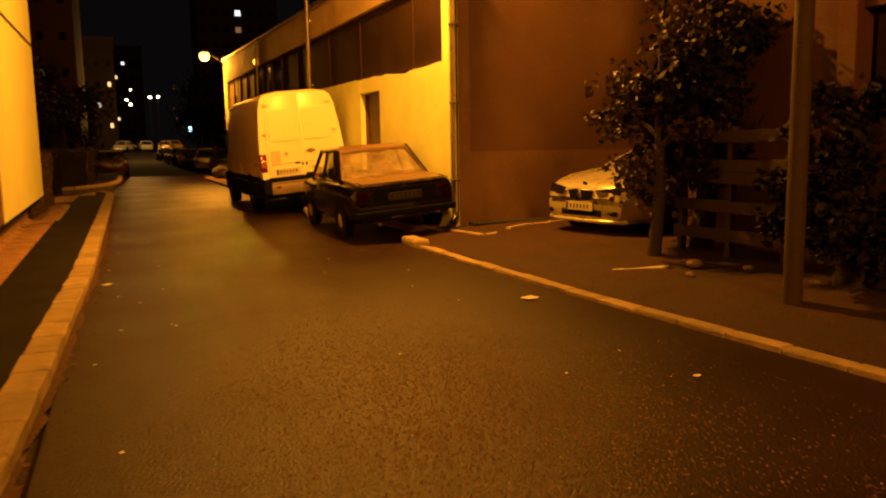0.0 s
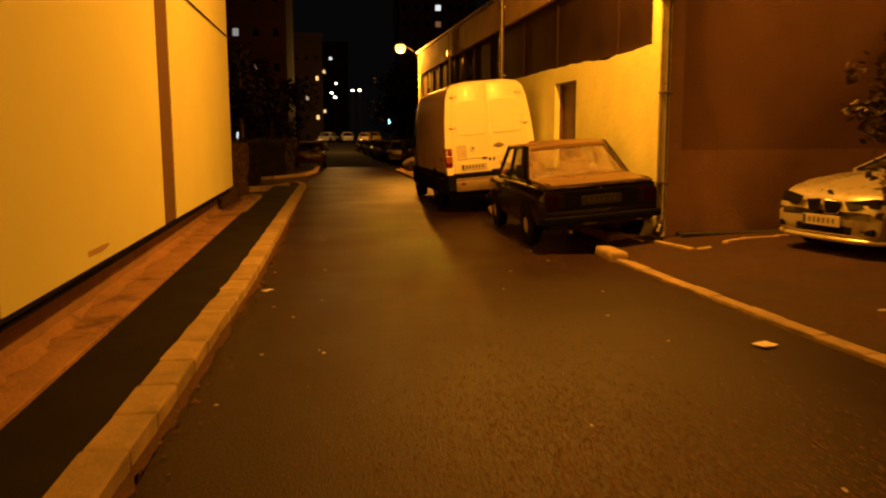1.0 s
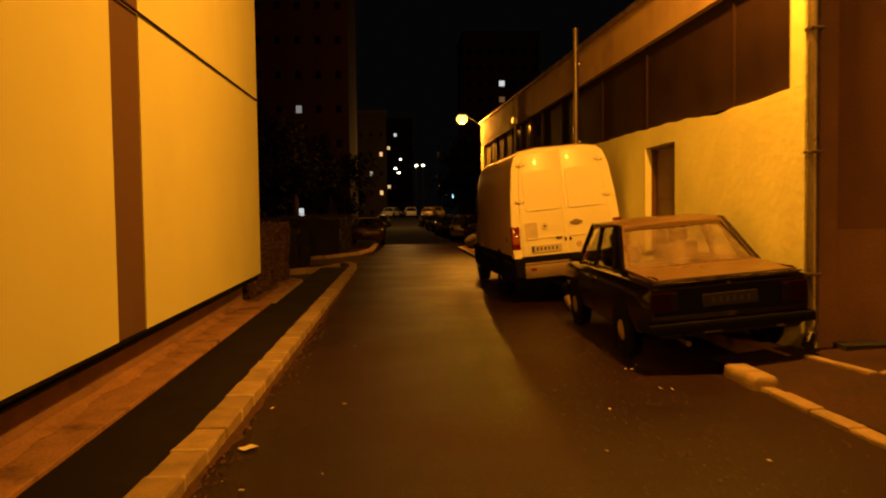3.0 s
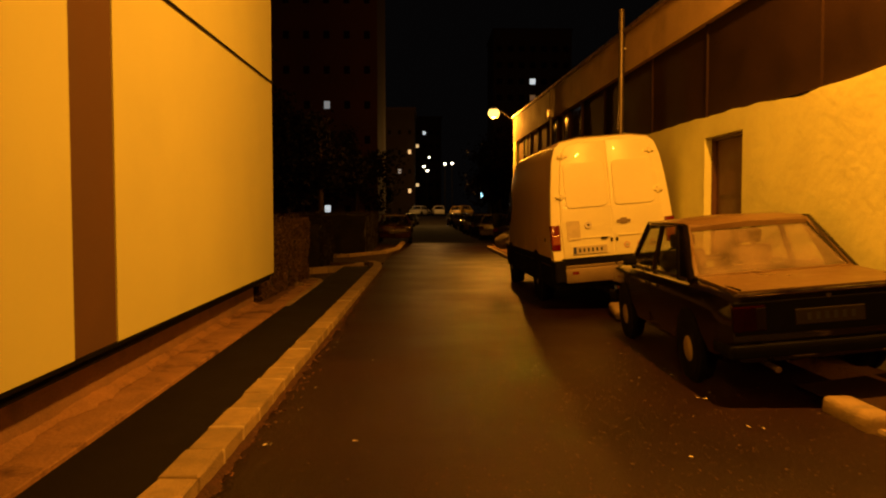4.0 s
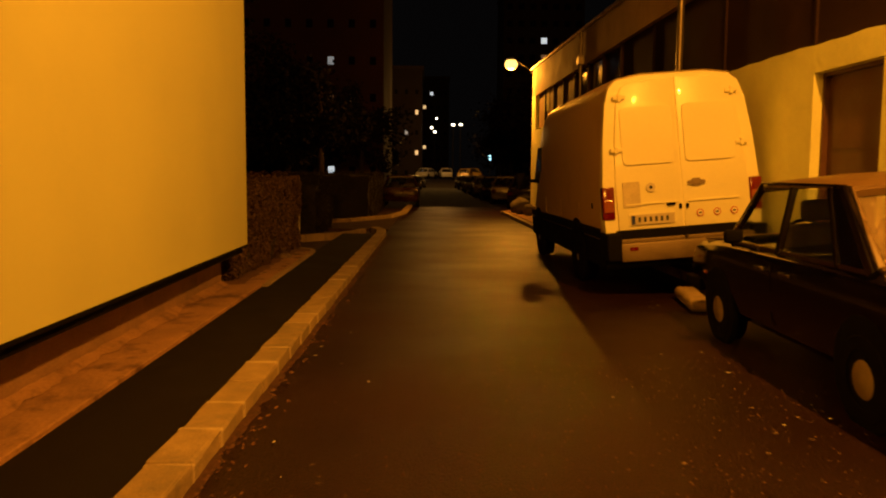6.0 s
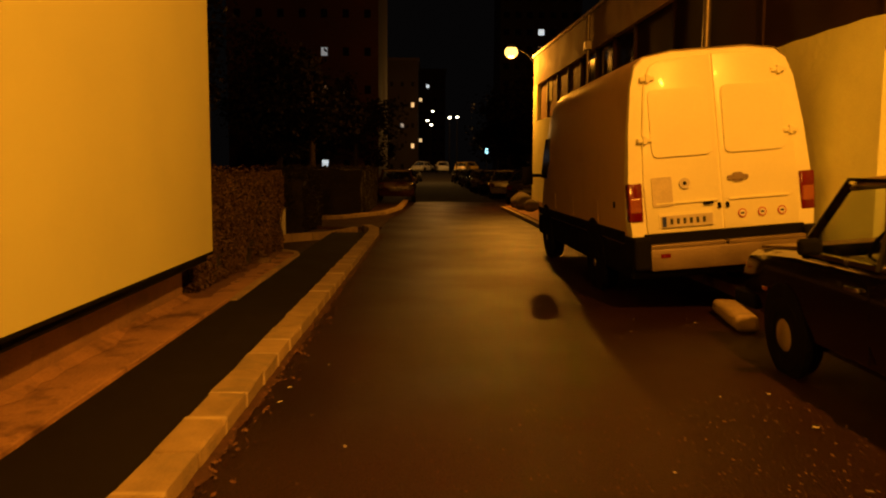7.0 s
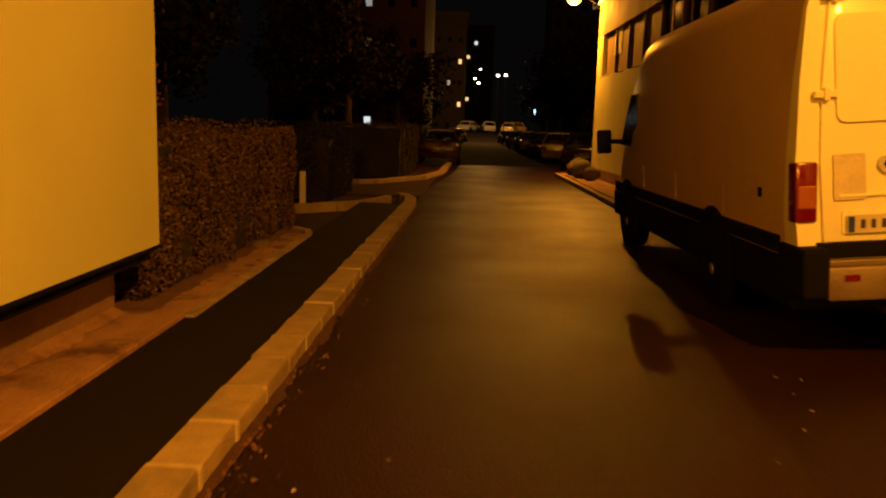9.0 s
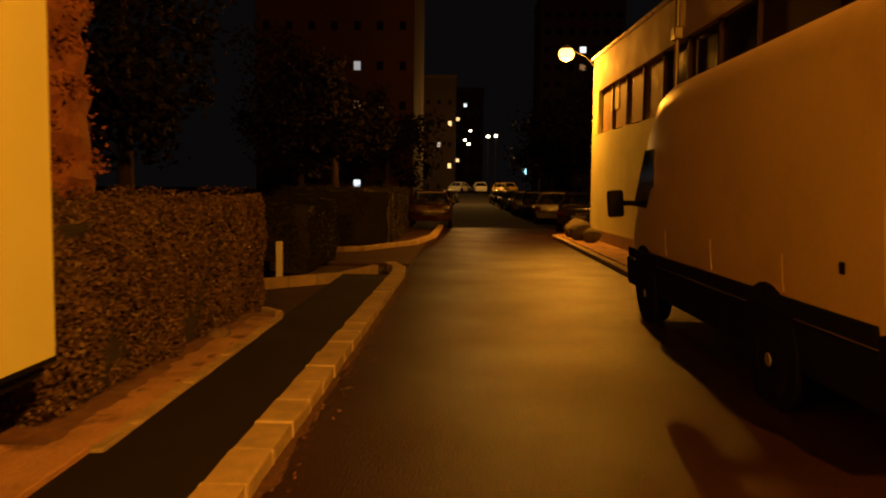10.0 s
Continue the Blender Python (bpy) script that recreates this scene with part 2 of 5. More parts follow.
GREY_LENS = mat("grey_lens", (0.016, 0.011, 0.008), 0.1, spec=0.2, rough_vary=0.03, vary=0.2, scale=12, fine=60, bump=0.05)
GREY_PAINT = mat("grey_car_paint", (0.06, 0.05, 0.042), 0.35, vary=0.1, scale=2, fine=60, bump=0.02, coat=0.3)
SACK = mat("sack_cloth", (0.10, 0.08, 0.055), 0.9, vary=0.3, scale=6, fine=70, bump=0.5)
GLASS = glass("car_glass")
DUSTY_GLASS = glass("dusty_car_glass", dust=0.3)
SODIUM_GLOW = glow("sodium_glow", (1.0, 0.6, 0.12), 3.2)
WARM_GLOW = glow("warm_window_glow", (1.0, 0.62, 0.26), 0.9)
DIM_GLOW = glow("dim_window_glow", (1.0, 0.55, 0.25), 0.1)
FAINT_GLOW = glow("faint_window_glow", (0.85, 0.92, 0.95), 0.2)
COOL_GLOW = glow("cool_window_glow", (0.85, 0.92, 0.95), 0.75)
WHITE_GLOW = glow("white_lamp_glow", (1.0, 0.85, 0.6), 12)
CYAN_GLOW = glow("cyan_sign_glow", (0.4, 0.85, 1.0), 3)


# ---------------------------------------------------------------- mesh helpers
def bm_box(bm, x0, x1, y0, y1, z0, z1):
    v = [bm.verts.new((x, y, z)) for x in (x0, x1) for y in (y0, y1) for z in (z0, z1)]
    for f in ((0, 1, 3, 2), (4, 6, 7, 5), (0, 4, 5, 1), (2, 3, 7, 6), (0, 2, 6, 4), (1, 5, 7, 3)):
        bm.faces.new([v[i] for i in f])
    return v


def boxes(*b, bevel=0.0, seg=2):
    bm = bmesh.new()
    for one in b:
        bm_box(bm, *one)
    if bevel:
        bmesh.ops.bevel(bm, geom=bm.edges[:], offset=bevel, segments=seg, affect="EDGES", profile=0.5)
    return bm


def prism(poly, h0, h1, bevel=0.0, seg=2):
    """An upright prism over a plan polygon; h0, h1: heights, or functions of (x, y)."""
    bm = bmesh.new()
    f0 = h0 if callable(h0) else (lambda x, y: h0)
    f1 = h1 if callable(h1) else (lambda x, y: h1)
    a = [bm.verts.new((x, y, f0(x, y))) for x, y in poly]
    b = [bm.verts.new((x, y, f1(x, y))) for x, y in poly]
    n = len(poly)
    bm.faces.new(a[::-1])
    bm.faces.new(b)
    for i in range(n):
        bm.faces.new((a[i], a[(i + 1) % n], b[(i + 1) % n], b[i]))
    bmesh.ops.recalc_face_normals(bm, faces=bm.faces)
    if bevel:
        bmesh.ops.bevel(bm, geom=bm.edges[:], offset=bevel, segments=seg, affect="EDGES", profile=0.5)
    return bm


def tube(points, radius, sides=10, bm=None):
    """A round bar through points; radius: a number or one for each point."""
    bm = bm or bmesh.new()
    pts = [Vector(p) for p in points]
    rad = radius if isinstance(radius, (list, tuple)) else [radius] * len(pts)
    rings = []
    for i, p in enumerate(pts):
        d = (pts[min(i + 1, len(pts) - 1)] - pts[max(i - 1, 0)]).normalized()
        u = d.orthogonal().normalized() if abs(d.z) > 0.95 else d.cross(Vector((0, 0, 1))).normalized()
        w = d.cross(u)
        rings.append([bm.verts.new(p + rad[i] * (math.cos(a) * u + math.sin(a) * w)) for a in (2 * math.pi * k / sides for k in range(sides))])
    for r, s in zip(rings, rings[1:]):
        for k in range(sides):
            bm.faces.new((r[k], r[(k + 1) % sides], s[(k + 1) % sides], s[k]))
    bm.faces.new(rings[0][::-1])
    bm.faces.new(rings[-1])
    bmesh.ops.recalc_face_normals(bm, faces=bm.faces)
    return bm


def loft(rings, close=True, caps=True):
    """A skin over rings of points, all with the same count."""
    bm = bmesh.new()
    rows = [[bm.verts.new(p) for p in r] for r in rings]
    n = len(rings[0])
    for r, s in zip(rows, rows[1:]):
        for k in range(n if close else n - 1):
            q = [r[k], r[(k + 1) % n], s[(k + 1) % n], s[k]]
            bm.faces.new(q)
    if caps:
        bm.faces.new(rows[0][::-1])
        bm.faces.new(rows[-1])
    bmesh.ops.recalc_face_normals(bm, faces=bm.faces)
    return bm


def mesh(name, bm, material, smooth=0):
    me = bpy.data.meshes.new(name)
    bm.to_mesh(me)
    bm.free()
    me.materials.append(material)
    if smooth:
        me.polygons.foreach_set("use_smooth", [True] * len(me.polygons))
        me.set_sharp_from_angle(angle=radians(smooth))
    return me


def thing(name, label, category, m=None, group="", kind=""):
    ob = new(name)
    ob.empty_display_size = 0.1
    if m is not None:
        ob.matrix_basis = m
    return tagged(ob, label, category, group, kind)


def part(name, bm, material, parent, label="", smooth=0, m=None):
    ob = new(name, mesh(name, bm, material, smooth))
    ob.parent = parent
    if m is not None:
        ob.matrix_basis = m
    if label:
        ob["label"] = label
    return ob


def solid(name, bm, material, label, category, kind="", group="", smooth=0, m=None):
    ob = new(name, mesh(name, bm, material, smooth))
    if m is not None:
        ob.matrix_basis = m
    return tagged(ob, label, category, group, kind)


def shared(name, me, parent, m):
    ob = new(name, me)
    ob.parent = parent
    ob.matrix_basis = m
    return ob


def slab(corners, thick, bm=None):
    """A flat quad or polygon given thickness behind its face."""
    bm = bm or bmesh.new()
    p = [Vector(c) for c in corners]
    n = (p[1] - p[0]).cross(p[2] - p[0]).normalized() * thick
    a = [bm.verts.new(q) for q in p]
    b = [bm.verts.new(q - n) for q in p]
    k = len(p)
    bm.faces.new(a)
    bm.faces.new(b[::-1])
    for i in range(k):
        bm.faces.new((a[i], b[i], b[(i + 1) % k], a[(i + 1) % k]))
    bmesh.ops.recalc_face_normals(bm, faces=bm.faces)
    return bm


def text_mesh(body, size):
    cu = bpy.data.curves.new("text", "FONT")
    cu.body, cu.size, cu.align_x, cu.align_y, cu.extrude = body, size, "CENTER", "CENTER", 0.002
    ob = bpy.data.objects.new("text", cu)
    scene.collection.objects.link(ob)
    bpy.context.view_layer.update()
    me = bpy.data.meshes.new_from_object(ob.evaluated_get(bpy.context.evaluated_depsgraph_get()))
    bpy.data.objects.remove(ob)
    return me


# ---------------------------------------------------------------- ground and paving
def lot_z(x, y=0.0):
    """The car park climbs gently away from the street."""
    return 0.03 + 0.13 * max(0.0, min(x - kerb_x(y), 1.3)) + 0.02 * max(0.0, min(x, 9.0) - kerb_x(y) - 1.3)


def kerb_x(y):
    """The line of the kerb before the car park."""
    return 4.75 - 0.052 * (y + 6) if y < 3.1 else 4.28 - 0.083 * (y - 3.1) if y < 6.7 else 3.98 - 0.036 * (y - 6.7)


def grid_sheet(xs, ys, z):
    bm = bmesh.new()
    rows = [[bm.verts.new((x, y, z(x, y))) for x in xs] for y in ys]
    for r, s in zip(rows, rows[1:]):
        for k in range(len(xs) - 1):
            bm.faces.new((r[k], r[k + 1], s[k + 1], s[k]))
    return bm


solid("ground", grid_sheet([-900, -60, -12, 12, 60, 900], [-900, -60, 0, 60, 300, 1500], lambda x, y: -0.06), ASPHALT_OLD, "dark ground reaching to the horizon", "ground", "structure")
solid("road", grid_sheet([-0.5, 0.5, 1.5, 2.5, 3.4, 4.4], [-30, -10, 0, 10, 20, 30, 44], lambda x, y: 0.0), ASPHALT, "worn asphalt street with faint patches", "road", "structure")
# The dark pavement material here stands in for road that gets no light.
solid("road_far", grid_sheet([-0.5, 0.5, 1.5, 2.5, 3.4, 4.4], [44, 80, 100, 112, 160, 400], lambda x, y: max(0.0, min(1.0, (y - 100) / 12))), PAVE_DARK, "asphalt past the side street, coloured black as unlit road", "road", "structure")
solid("side_road", boxes((-40, -0.5, 29.0, 37.0, -0.3, -0.004)), ASPHALT_OLD, "asphalt side street opening beside the hedge", "road", "structure")
lot = grid_sheet([0.1, 1, 2, 3, 4, 5.2, 30], [-30, -6, 3.1, 6.7, 9.8, 11.9], lambda x, y: lot_z(x + kerb_x(y), y))
for v in lot.verts:
    v.co.x += kerb_x(v.co.y)
solid("car_park", lot, ASPHALT_OLD, "sloping asphalt car park beside the street", "car park", "structure")
solid("pavement_left", boxes((-1.42, -0.66, -30, 26.2, -0.2, 0.085)), PAVE_DARK, "narrow dark asphalt pavement beside the wall", "pavement", "structure")
solid("wall_apron", prism([(-1.40, 17.4), (-1.28, 5), (-1.0, -20), (-2.4, -20), (-2.4, 17.4)], -0.1, 0.12, 0.01), CONCRETE, "cracked pale concrete strip along the wall foot", "pavement", "structure")
solid("planting_bed", prism([(-1.52, 22.0), (-1.45, 17.42), (-6, 17.42), (-6, 22.6)], -0.1, 0.10), SOIL, "bare soil bed under the hedge", "soil", "structure")
solid("pavement_right", prism([(4.52, 11.5), (4.2, 17.0), (4.12, 24.0), (3.55, 25.0), (3.45, 38.0), (5.5, 38.0), (5.5, 11.5)], -0.1, lambda x, y: 0.13), CONCRETE, "worn concrete pavement along the facade", "pavement", "structure")


def stone_mesh(name, length, width, height, seed, worn=0.007):
    rnd = random.Random(seed)
    bm = boxes((0, width, 0, length - 0.006, -0.15, height), bevel=0.016, seg=2)
    for v in bm.verts:
        if v.co.z > 0:
            v.co.x += rnd.uniform(-worn, worn)
            v.co.z += rnd.uniform(-worn, worn) * 0.8
            v.co.y += rnd.uniform(-worn, worn) * 0.4
    return mesh(name, bm, KERB)


STONES = [stone_mesh("kerb_stone", 0.5, 0.2, 0.105, s) for s in range(5)]


def kerb_run(name, label, pts, width=0.2, first=0, drop=None):
    """Kerb stones laid end to end along a plan line; each stone is a part."""
    top = thing(name, label, "kerb", kind="structure")
    k = first
    for (xa, ya), (xb, yb) in zip(pts, pts[1:]):
        n = max(1, round(math.hypot(xb - xa, yb - ya) / 0.5))
        yaw = math.degrees(math.atan2(yb - ya, xb - xa)) - 90
        for i in range(n):
            f = i / n
            rnd = random.Random(k * 7 + 3)
            m = pose(xa + (xb - xa) * f, ya + (yb - ya) * f, rnd.uniform(-0.006, 0.004) + (drop(xa + (xb - xa) * f, ya + (yb - ya) * f) if drop else 0), 0, rnd.uniform(-0.7, 0.7), yaw + rnd.uniform(-0.5, 0.5))
            shared("kerb_stone", STONES[k % 5], top, m @ Matrix.Diagonal((width / 0.2, math.hypot(xb - xa, yb - ya) / n / 0.5, 1, 1)))
            k += 1
    return top


kerb_run("kerb_left", "worn pale concrete kerb with open joints", [(-0.88, -6), (-0.85, 3.0), (-0.77, 5.5), (-0.68, 10), (-0.66, 26.4), (-0.72, 27.4), (-0.95, 28.2)], 0.225)
kerb_run("kerb_right", "worn pale concrete kerb before the car park", [(4.72, -6), (4.24, 3.1), (3.94, 6.7), (3.83, 9.8), (3.81, 10.9)], 0.15, drop=lambda x, y: -0.066)
kerb_run("kerb_facade", "pale kerb stones along the facade pavement", [(3.36, 25), (3.36, 30), (3.28, 38)], 0.2)
kerb_run("kerb_corner", "curved pale kerb at the side street", [(-6.0, 30.6), (-3.5, 31.2), (-2.0, 32.2), (-0.9, 34.5), (-0.5, 37.5), (-0.45, 44)], 0.2)
kerb_run("kerb_bed", "low concrete edging of the planting bed", [(-1.42, 17.4), (-1.47, 21.7), (-1.55, 22.1), (-1.8, 22.4)], 0.09)
kerb_run("kerb_path", "short pale kerb beside the hedge gap", [(-2.6, 25.2), (-1.5, 26.3), (-1.1, 27.6)], 0.12)
kerb_run("kerb_apron", "pale edging strip at the building corner", [(4.70, 11.35), (4.8, 10.45), (5.75, 11.0), (6.6, 11.1)], 0.09, drop=lambda x, y: lot_z(x, y) - 0.088)


# pale mortar collars over the joints of the left kerb
collar = mesh("mortar_joint", boxes((-0.003, 0.229, -0.026, 0.026, -0.1, 0.110), bevel=0.012, seg=2), MORTAR)
kerb_left = bpy.data.objects["kerb_left"]
for k, st in enumerate(list(kerb_left.children)):
    if st.location.y > 7.5 and k % 7 != 3:
        shared("mortar_joint", collar, kerb_left, pose(st.location.x, st.location.y, -0.002 - 0.004 * (k % 3), 0, 0, 0.4 * (k % 5 - 2)))


def kerb_face(y):
    """The road-side face of the left kerb in plan."""
    return float(np.interp(y, (-6, 3, 5.5, 10, 26.4), (-0.655, -0.625, -0.545, -0.455, -0.435)))


def ragged_strip(inner, outer, y0, y1, z_in, z_out, wobble, seed):
    """A strip of swept dirt with an uneven outer edge between two lines in plan."""
    bm = bmesh.new()
    n = int((y1 - y0) / 0.08)
    rows = []
    for i in range(n + 1):
        y = y0 + (y1 - y0) * i / n
        w = wobble * (noise.noise(Vector((y * 1.3, seed, 0))) + 0.6 * noise.noise(Vector((y * 6, seed, 4))))
        a, b = inner(y), outer(y) + w
        mid = (a + b) / 2
        rows.append([bm.verts.new(p) for p in ((a, y, z_in + 0.2 * w), (mid, y, (z_in + z_out) / 2 + 0.15 * w + 0.006), (b, y, z_out))])
    for r, s in zip(rows, rows[1:]):
        for k in range(2):
            bm.faces.new((r[k], r[k + 1], s[k + 1], s[k]))
    bmesh.ops.recalc_face_normals(bm, faces=bm.faces)
    return bm


solid("kerb_dirt", ragged_strip(lambda y: kerb_face(y) - 0.02, lambda y: kerb_face(y) + 0.05, 1, 26.2, 0.014, 0.003, 0.07, 3.0), GUTTER_DIRT, "swept reddish dirt along the kerb foot", "dirt", "structure", smooth=60)


solid("bed_margin", ragged_strip(lambda y: -1.40 - 0.012 * (y - 17.4), lambda y: -1.66 - 0.012 * (y - 17.4), 17.38, 21.7, 0.1, 0.103, 0.12, 5.0), CONCRETE, "crumbled pale concrete along the bed edging", "debris", "structure", smooth=60)


# ---------------------------------------------------------------- left building
def wall_x(y):
    return -1.33 - 0.0205 * (y - 5.7)


def wall_piece(name, y0, y1, z0, z1, out, deep, material, label, category):
    a, b = wall_x(y0), wall_x(y1)
    return solid(name, prism([(a + out, y0), (b + out, y1), (b + out - deep, y1), (a + out - deep, y0)], z0, z1), material, label, category, "structure")


wall_piece("wall_left_near", 2.5, 4.9, 0.6, 11, 0, 0.3, RENDER_WALL, "ochre rendered wall with insulation overhang", "wall")
wall_piece("wall_left_stripe_near", 4.9, 5.65, 0.6, 11, -0.012, 0.28, STRIPE, "brown painted vertical stripe in the wall", "wall")
wall_piece("wall_left_middle", 5.65, 10.22, 0.6, 11, 0, 0.3, RENDER_WALL, "ochre rendered wall with insulation overhang", "wall")
wall_piece("wall_left_stripe", 10.22, 10.95, 0.6, 11, -0.012, 0.28, STRIPE, "brown painted vertical stripe in the wall", "wall")
wall_piece("wall_left_far", 10.95, 17.4, 0.6, 11, 0, 0.3, RENDER_WALL, "smooth ochre rendered wall with clean corner", "wall")
wall_piece("wall_left_core", 2.55, 17.33, 0.6, 11, -0.3, 6, FAR_DARK, "core of the rendered building", "wall")
# Two black pieces imitate the shadow line below the overhanging insulation.
wall_piece("wall_left_drip", 2.48, 17.41, 0.572, 0.6, 0.004, 0.34, BLACK_PLASTIC, "thin black edge standing in for shade under the insulation", "trim")
wall_piece("wall_left_gap", 2.55, 17.36, 0.50, 0.572, -0.05, 3, BLACK_PLASTIC, "black strip standing in for shade under the insulation", "trim")
wall_piece("wall_left_plinth", 2.55, 17.33, -0.1, 0.50, -0.3, 6, PLINTH, "grimy pinkish plinth set back under the wall", "wall")
solid("wall_foot_debris", ragged_strip(lambda y: wall_x(y) - 0.302, lambda y: wall_x(y) - 0.21, 3, 17.3, 0.165, 0.124, 0.10, 8.0), CONCRETE, "crumbled pale mortar heaped at the plinth foot", "debris", "structure", smooth=60)
scuff = [(wall_x(7.45) + 0.004, 7.45 + 0.34 * math.cos(a) * (1 + 0.2 * math.sin(3 * a)), 0.70 + 0.03 * math.sin(a) * (1 + 0.3 * math.cos(2 * a))) for a in (2 * math.pi * k / 18 for k in range(18))]
solid("wall_scuff", slab(scuff, 0.008), PARAPET, "scraped brown patch low on the rendered wall", "wall damage", "structure")
cable = [(wall_x(y) + 0.02, y, 3.0 + 0.0265 * y) for y in range(3, 18)] + [(wall_x(17.5) + 0.02, 17.44, 3.475)]
solid("wall_cable", tube(cable, 0.011, 6), BLACK_PLASTIC, "thin dark cable fixed along the rendered wall", "cable", smooth=60)


# ---------------------------------------------------------------- right building
def fac_x(y):
    return 4.77 - 0.0235 * (y - 11.4)


Y0, Y1 = 11.65, 36.3


def tilt(z0, z1):
    """A height along the facade that creeps from z0 at the near end to z1 at the far end."""
    return lambda y: z0 + (z1 - z0) * (y - 11.4) / (Y1 - 11.4)


def fac_piece(name, y0, y1, lo, hi, out, deep, material, label, category, parent=None, steps=1):
    lo = lo if callable(lo) else (lambda y, v=lo: v)
    hi = hi if callable(hi) else (lambda y, v=hi: v)
    ys = [y0 + (y1 - y0) * i / steps for i in range(steps + 1)]
    rings = [[(fac_x(y) - out, y, lo(y)), (fac_x(y) - out, y, hi(y)), (fac_x(y) - out + deep, y, hi(y)), (fac_x(y) - out + deep, y, lo(y))] for y in ys]
    bm = loft(rings)
    if parent:
        return part(name, bm, material, parent, label)
    return solid(name, bm, material, label, category, "structure")


ROOF = tilt(4.74, 5.16)
BAND_B = tilt(2.78, 3.05)
BAND_T = tilt(4.14, 4.22)
DY0, DY1, DZ = 15.08, 16.33, 2.54


def ragged(y):
    return BAND_B(y) + 0.05 * noise.noise(Vector((y * 1.7, 3.1, 0))) + (0.06 * math.exp(-((y - 13.6) / 0.8) ** 2) * -1)


fac_piece("facade_wall_near", Y0 + 0.02, DY0, -0.1, ragged, 0, 0.35, FACADE, "yellow plaster facade with a ragged upper edge", "wall", steps=24)
fac_piece("facade_wall_lintel", DY0, DY1, DZ, ragged, 0, 0.35, FACADE, "yellow plaster over the service door", "wall", steps=8)
fac_piece("facade_wall_far", DY1, Y1, -0.1, ragged, 0, 0.35, FACADE, "yellow plaster facade along the pavement", "wall", steps=60)
fac_piece("facade_upper_wall", Y0 + 0.02, Y1, BAND_T, ROOF, 0, 0.35, PARAPET, "plaster parapet above the glazed band", "wall", steps=10)
fac_piece("facade_corner_near", Y0 + 0.02, 11.88, BAND_B, BAND_T, 0, 0.35, FACADE, "yellow plaster corner pier", "wall")
fac_piece("facade_corner_far", 35.5, Y1, BAND_B, BAND_T, 0, 0.35, FACADE, "yellow plaster far corner pier", "wall")
fac_piece("facade_core", Y0 + 0.1, Y1 - 0.1, -0.1, tilt(4.6, 5.0), -0.36, 12, FAR_DARK, "core of the low building", "wall")
fac_piece("roof_edge", Y0, Y1 + 0.03, lambda y: ROOF(y) + 0.003, lambda y: ROOF(y) + 0.07, 0.08, 0.5, STEEL, "bent sheet metal roof edging", "trim")
fac_piece("facade_plinth", DY1 + 0.1, Y1, 0.1, 0.42, 0.02, 0.1, PLINTH, "dark low plinth along the facade", "trim")
band = thing("window_band", "long dark glazed window band under the roof", "window", kind="structure")
fac_piece("panel", 11.88, 24.4, BAND_B, BAND_T, -0.1, 0.1, BAND, "dark brown blind panelling", "", band)
for i in range(7):
    a = 24.45 + i * 1.57
    fac_piece("pane", a + 0.03, a + 1.54, BAND_B, BAND_T, -0.12, 0.02, BAND_GLASS, "", "", band)
    fac_piece("mullion", a - 0.03, a + 0.03, BAND_B, BAND_T, -0.05, 0.1, BAND, "", "", band)
for y in (13.4, 16.5, 19.0, 22.3):
    fac_piece("mullion", y - 0.02, y + 0.02, BAND_B, BAND_T, -0.07, 0.05, BAND, "", "", band)
# light blinds and lintels that show behind the far panes
fac_piece("blind", 33.3, 34.2, tilt(3.4, 3.55), BAND_T, -0.085, 0.012, FACADE, "pale half-drawn blind", "", band)
for a in (29.16, 30.73, 32.3, 33.87):
    fac_piece("curtain", a + 0.03, a + 1.54, lambda y: BAND_B(y) + 0.05, BAND_T, -0.105, 0.012, CURTAIN, "drawn brown curtain", "", band)

door = thing("door_1", "closed brown metal service door in the facade", "door", kind="structure")
fac_piece("door_leaf", DY0 + 0.04, DY1 - 0.04, 0.14, DZ - 0.04, -0.16, 0.05, DOOR_BROWN, "", "", door)
for a, b, c, d in ((DY0, DY0 + 0.04, 0.14, DZ), (DY1 - 0.04, DY1, 0.14, DZ), (DY0 + 0.04, DY1 - 0.04, DZ - 0.04, DZ)):
    fac_piece("door_frame", a, b, c, d, -0.1, 0.12, DOOR_BROWN, "", "", door)
for k in range(3):
    fac_piece("door_panel", DY0 + 0.16, DY1 - 0.16, 0.3 + k * 0.72, 0.9 + k * 0.72, -0.148, 0.01, DOOR_BROWN, "", "", door)
part("door_handle", tube([(fac_x(15.2) + 0.12, 15.2, 1.2), (fac_x(15.2) + 0.08, 15.2, 1.2), (fac_x(15.3) + 0.08, 15.32, 1.2)], 0.012, 6), STEEL, door)

# the side wall toward the car park: a strip of facade paint, then brown
SW = fac_x(Y0)
solid("side_wall_pier", boxes((SW + 0.004, SW + 0.15, Y0, Y0 + 0.3, 0.0, 4.74)), FACADE, "yellow plaster return at the building corner", "wall", "structure")
solid("side_wall_strip", boxes((SW + 0.15, SW + 0.34, Y0 - 0.02, Y0 + 0.3, 0.0, 4.74), bevel=0.01), SIDE_PLINTH, "brown pilaster strip beside the downpipe", "wall", "structure")
solid("side_wall", boxes((SW + 0.34, 26, Y0 + 0.012, Y0 + 0.35, 1.35, 4.9)), BROWN_WALL, "brown painted side wall of the low building", "wall", "structure")
solid("side_wall_plinth", boxes((SW + 0.34, 26, Y0 + 0.005, Y0 + 0.35, 0.0, 1.35)), SIDE_PLINTH, "lighter brown plinth of the side wall", "wall", "structure")
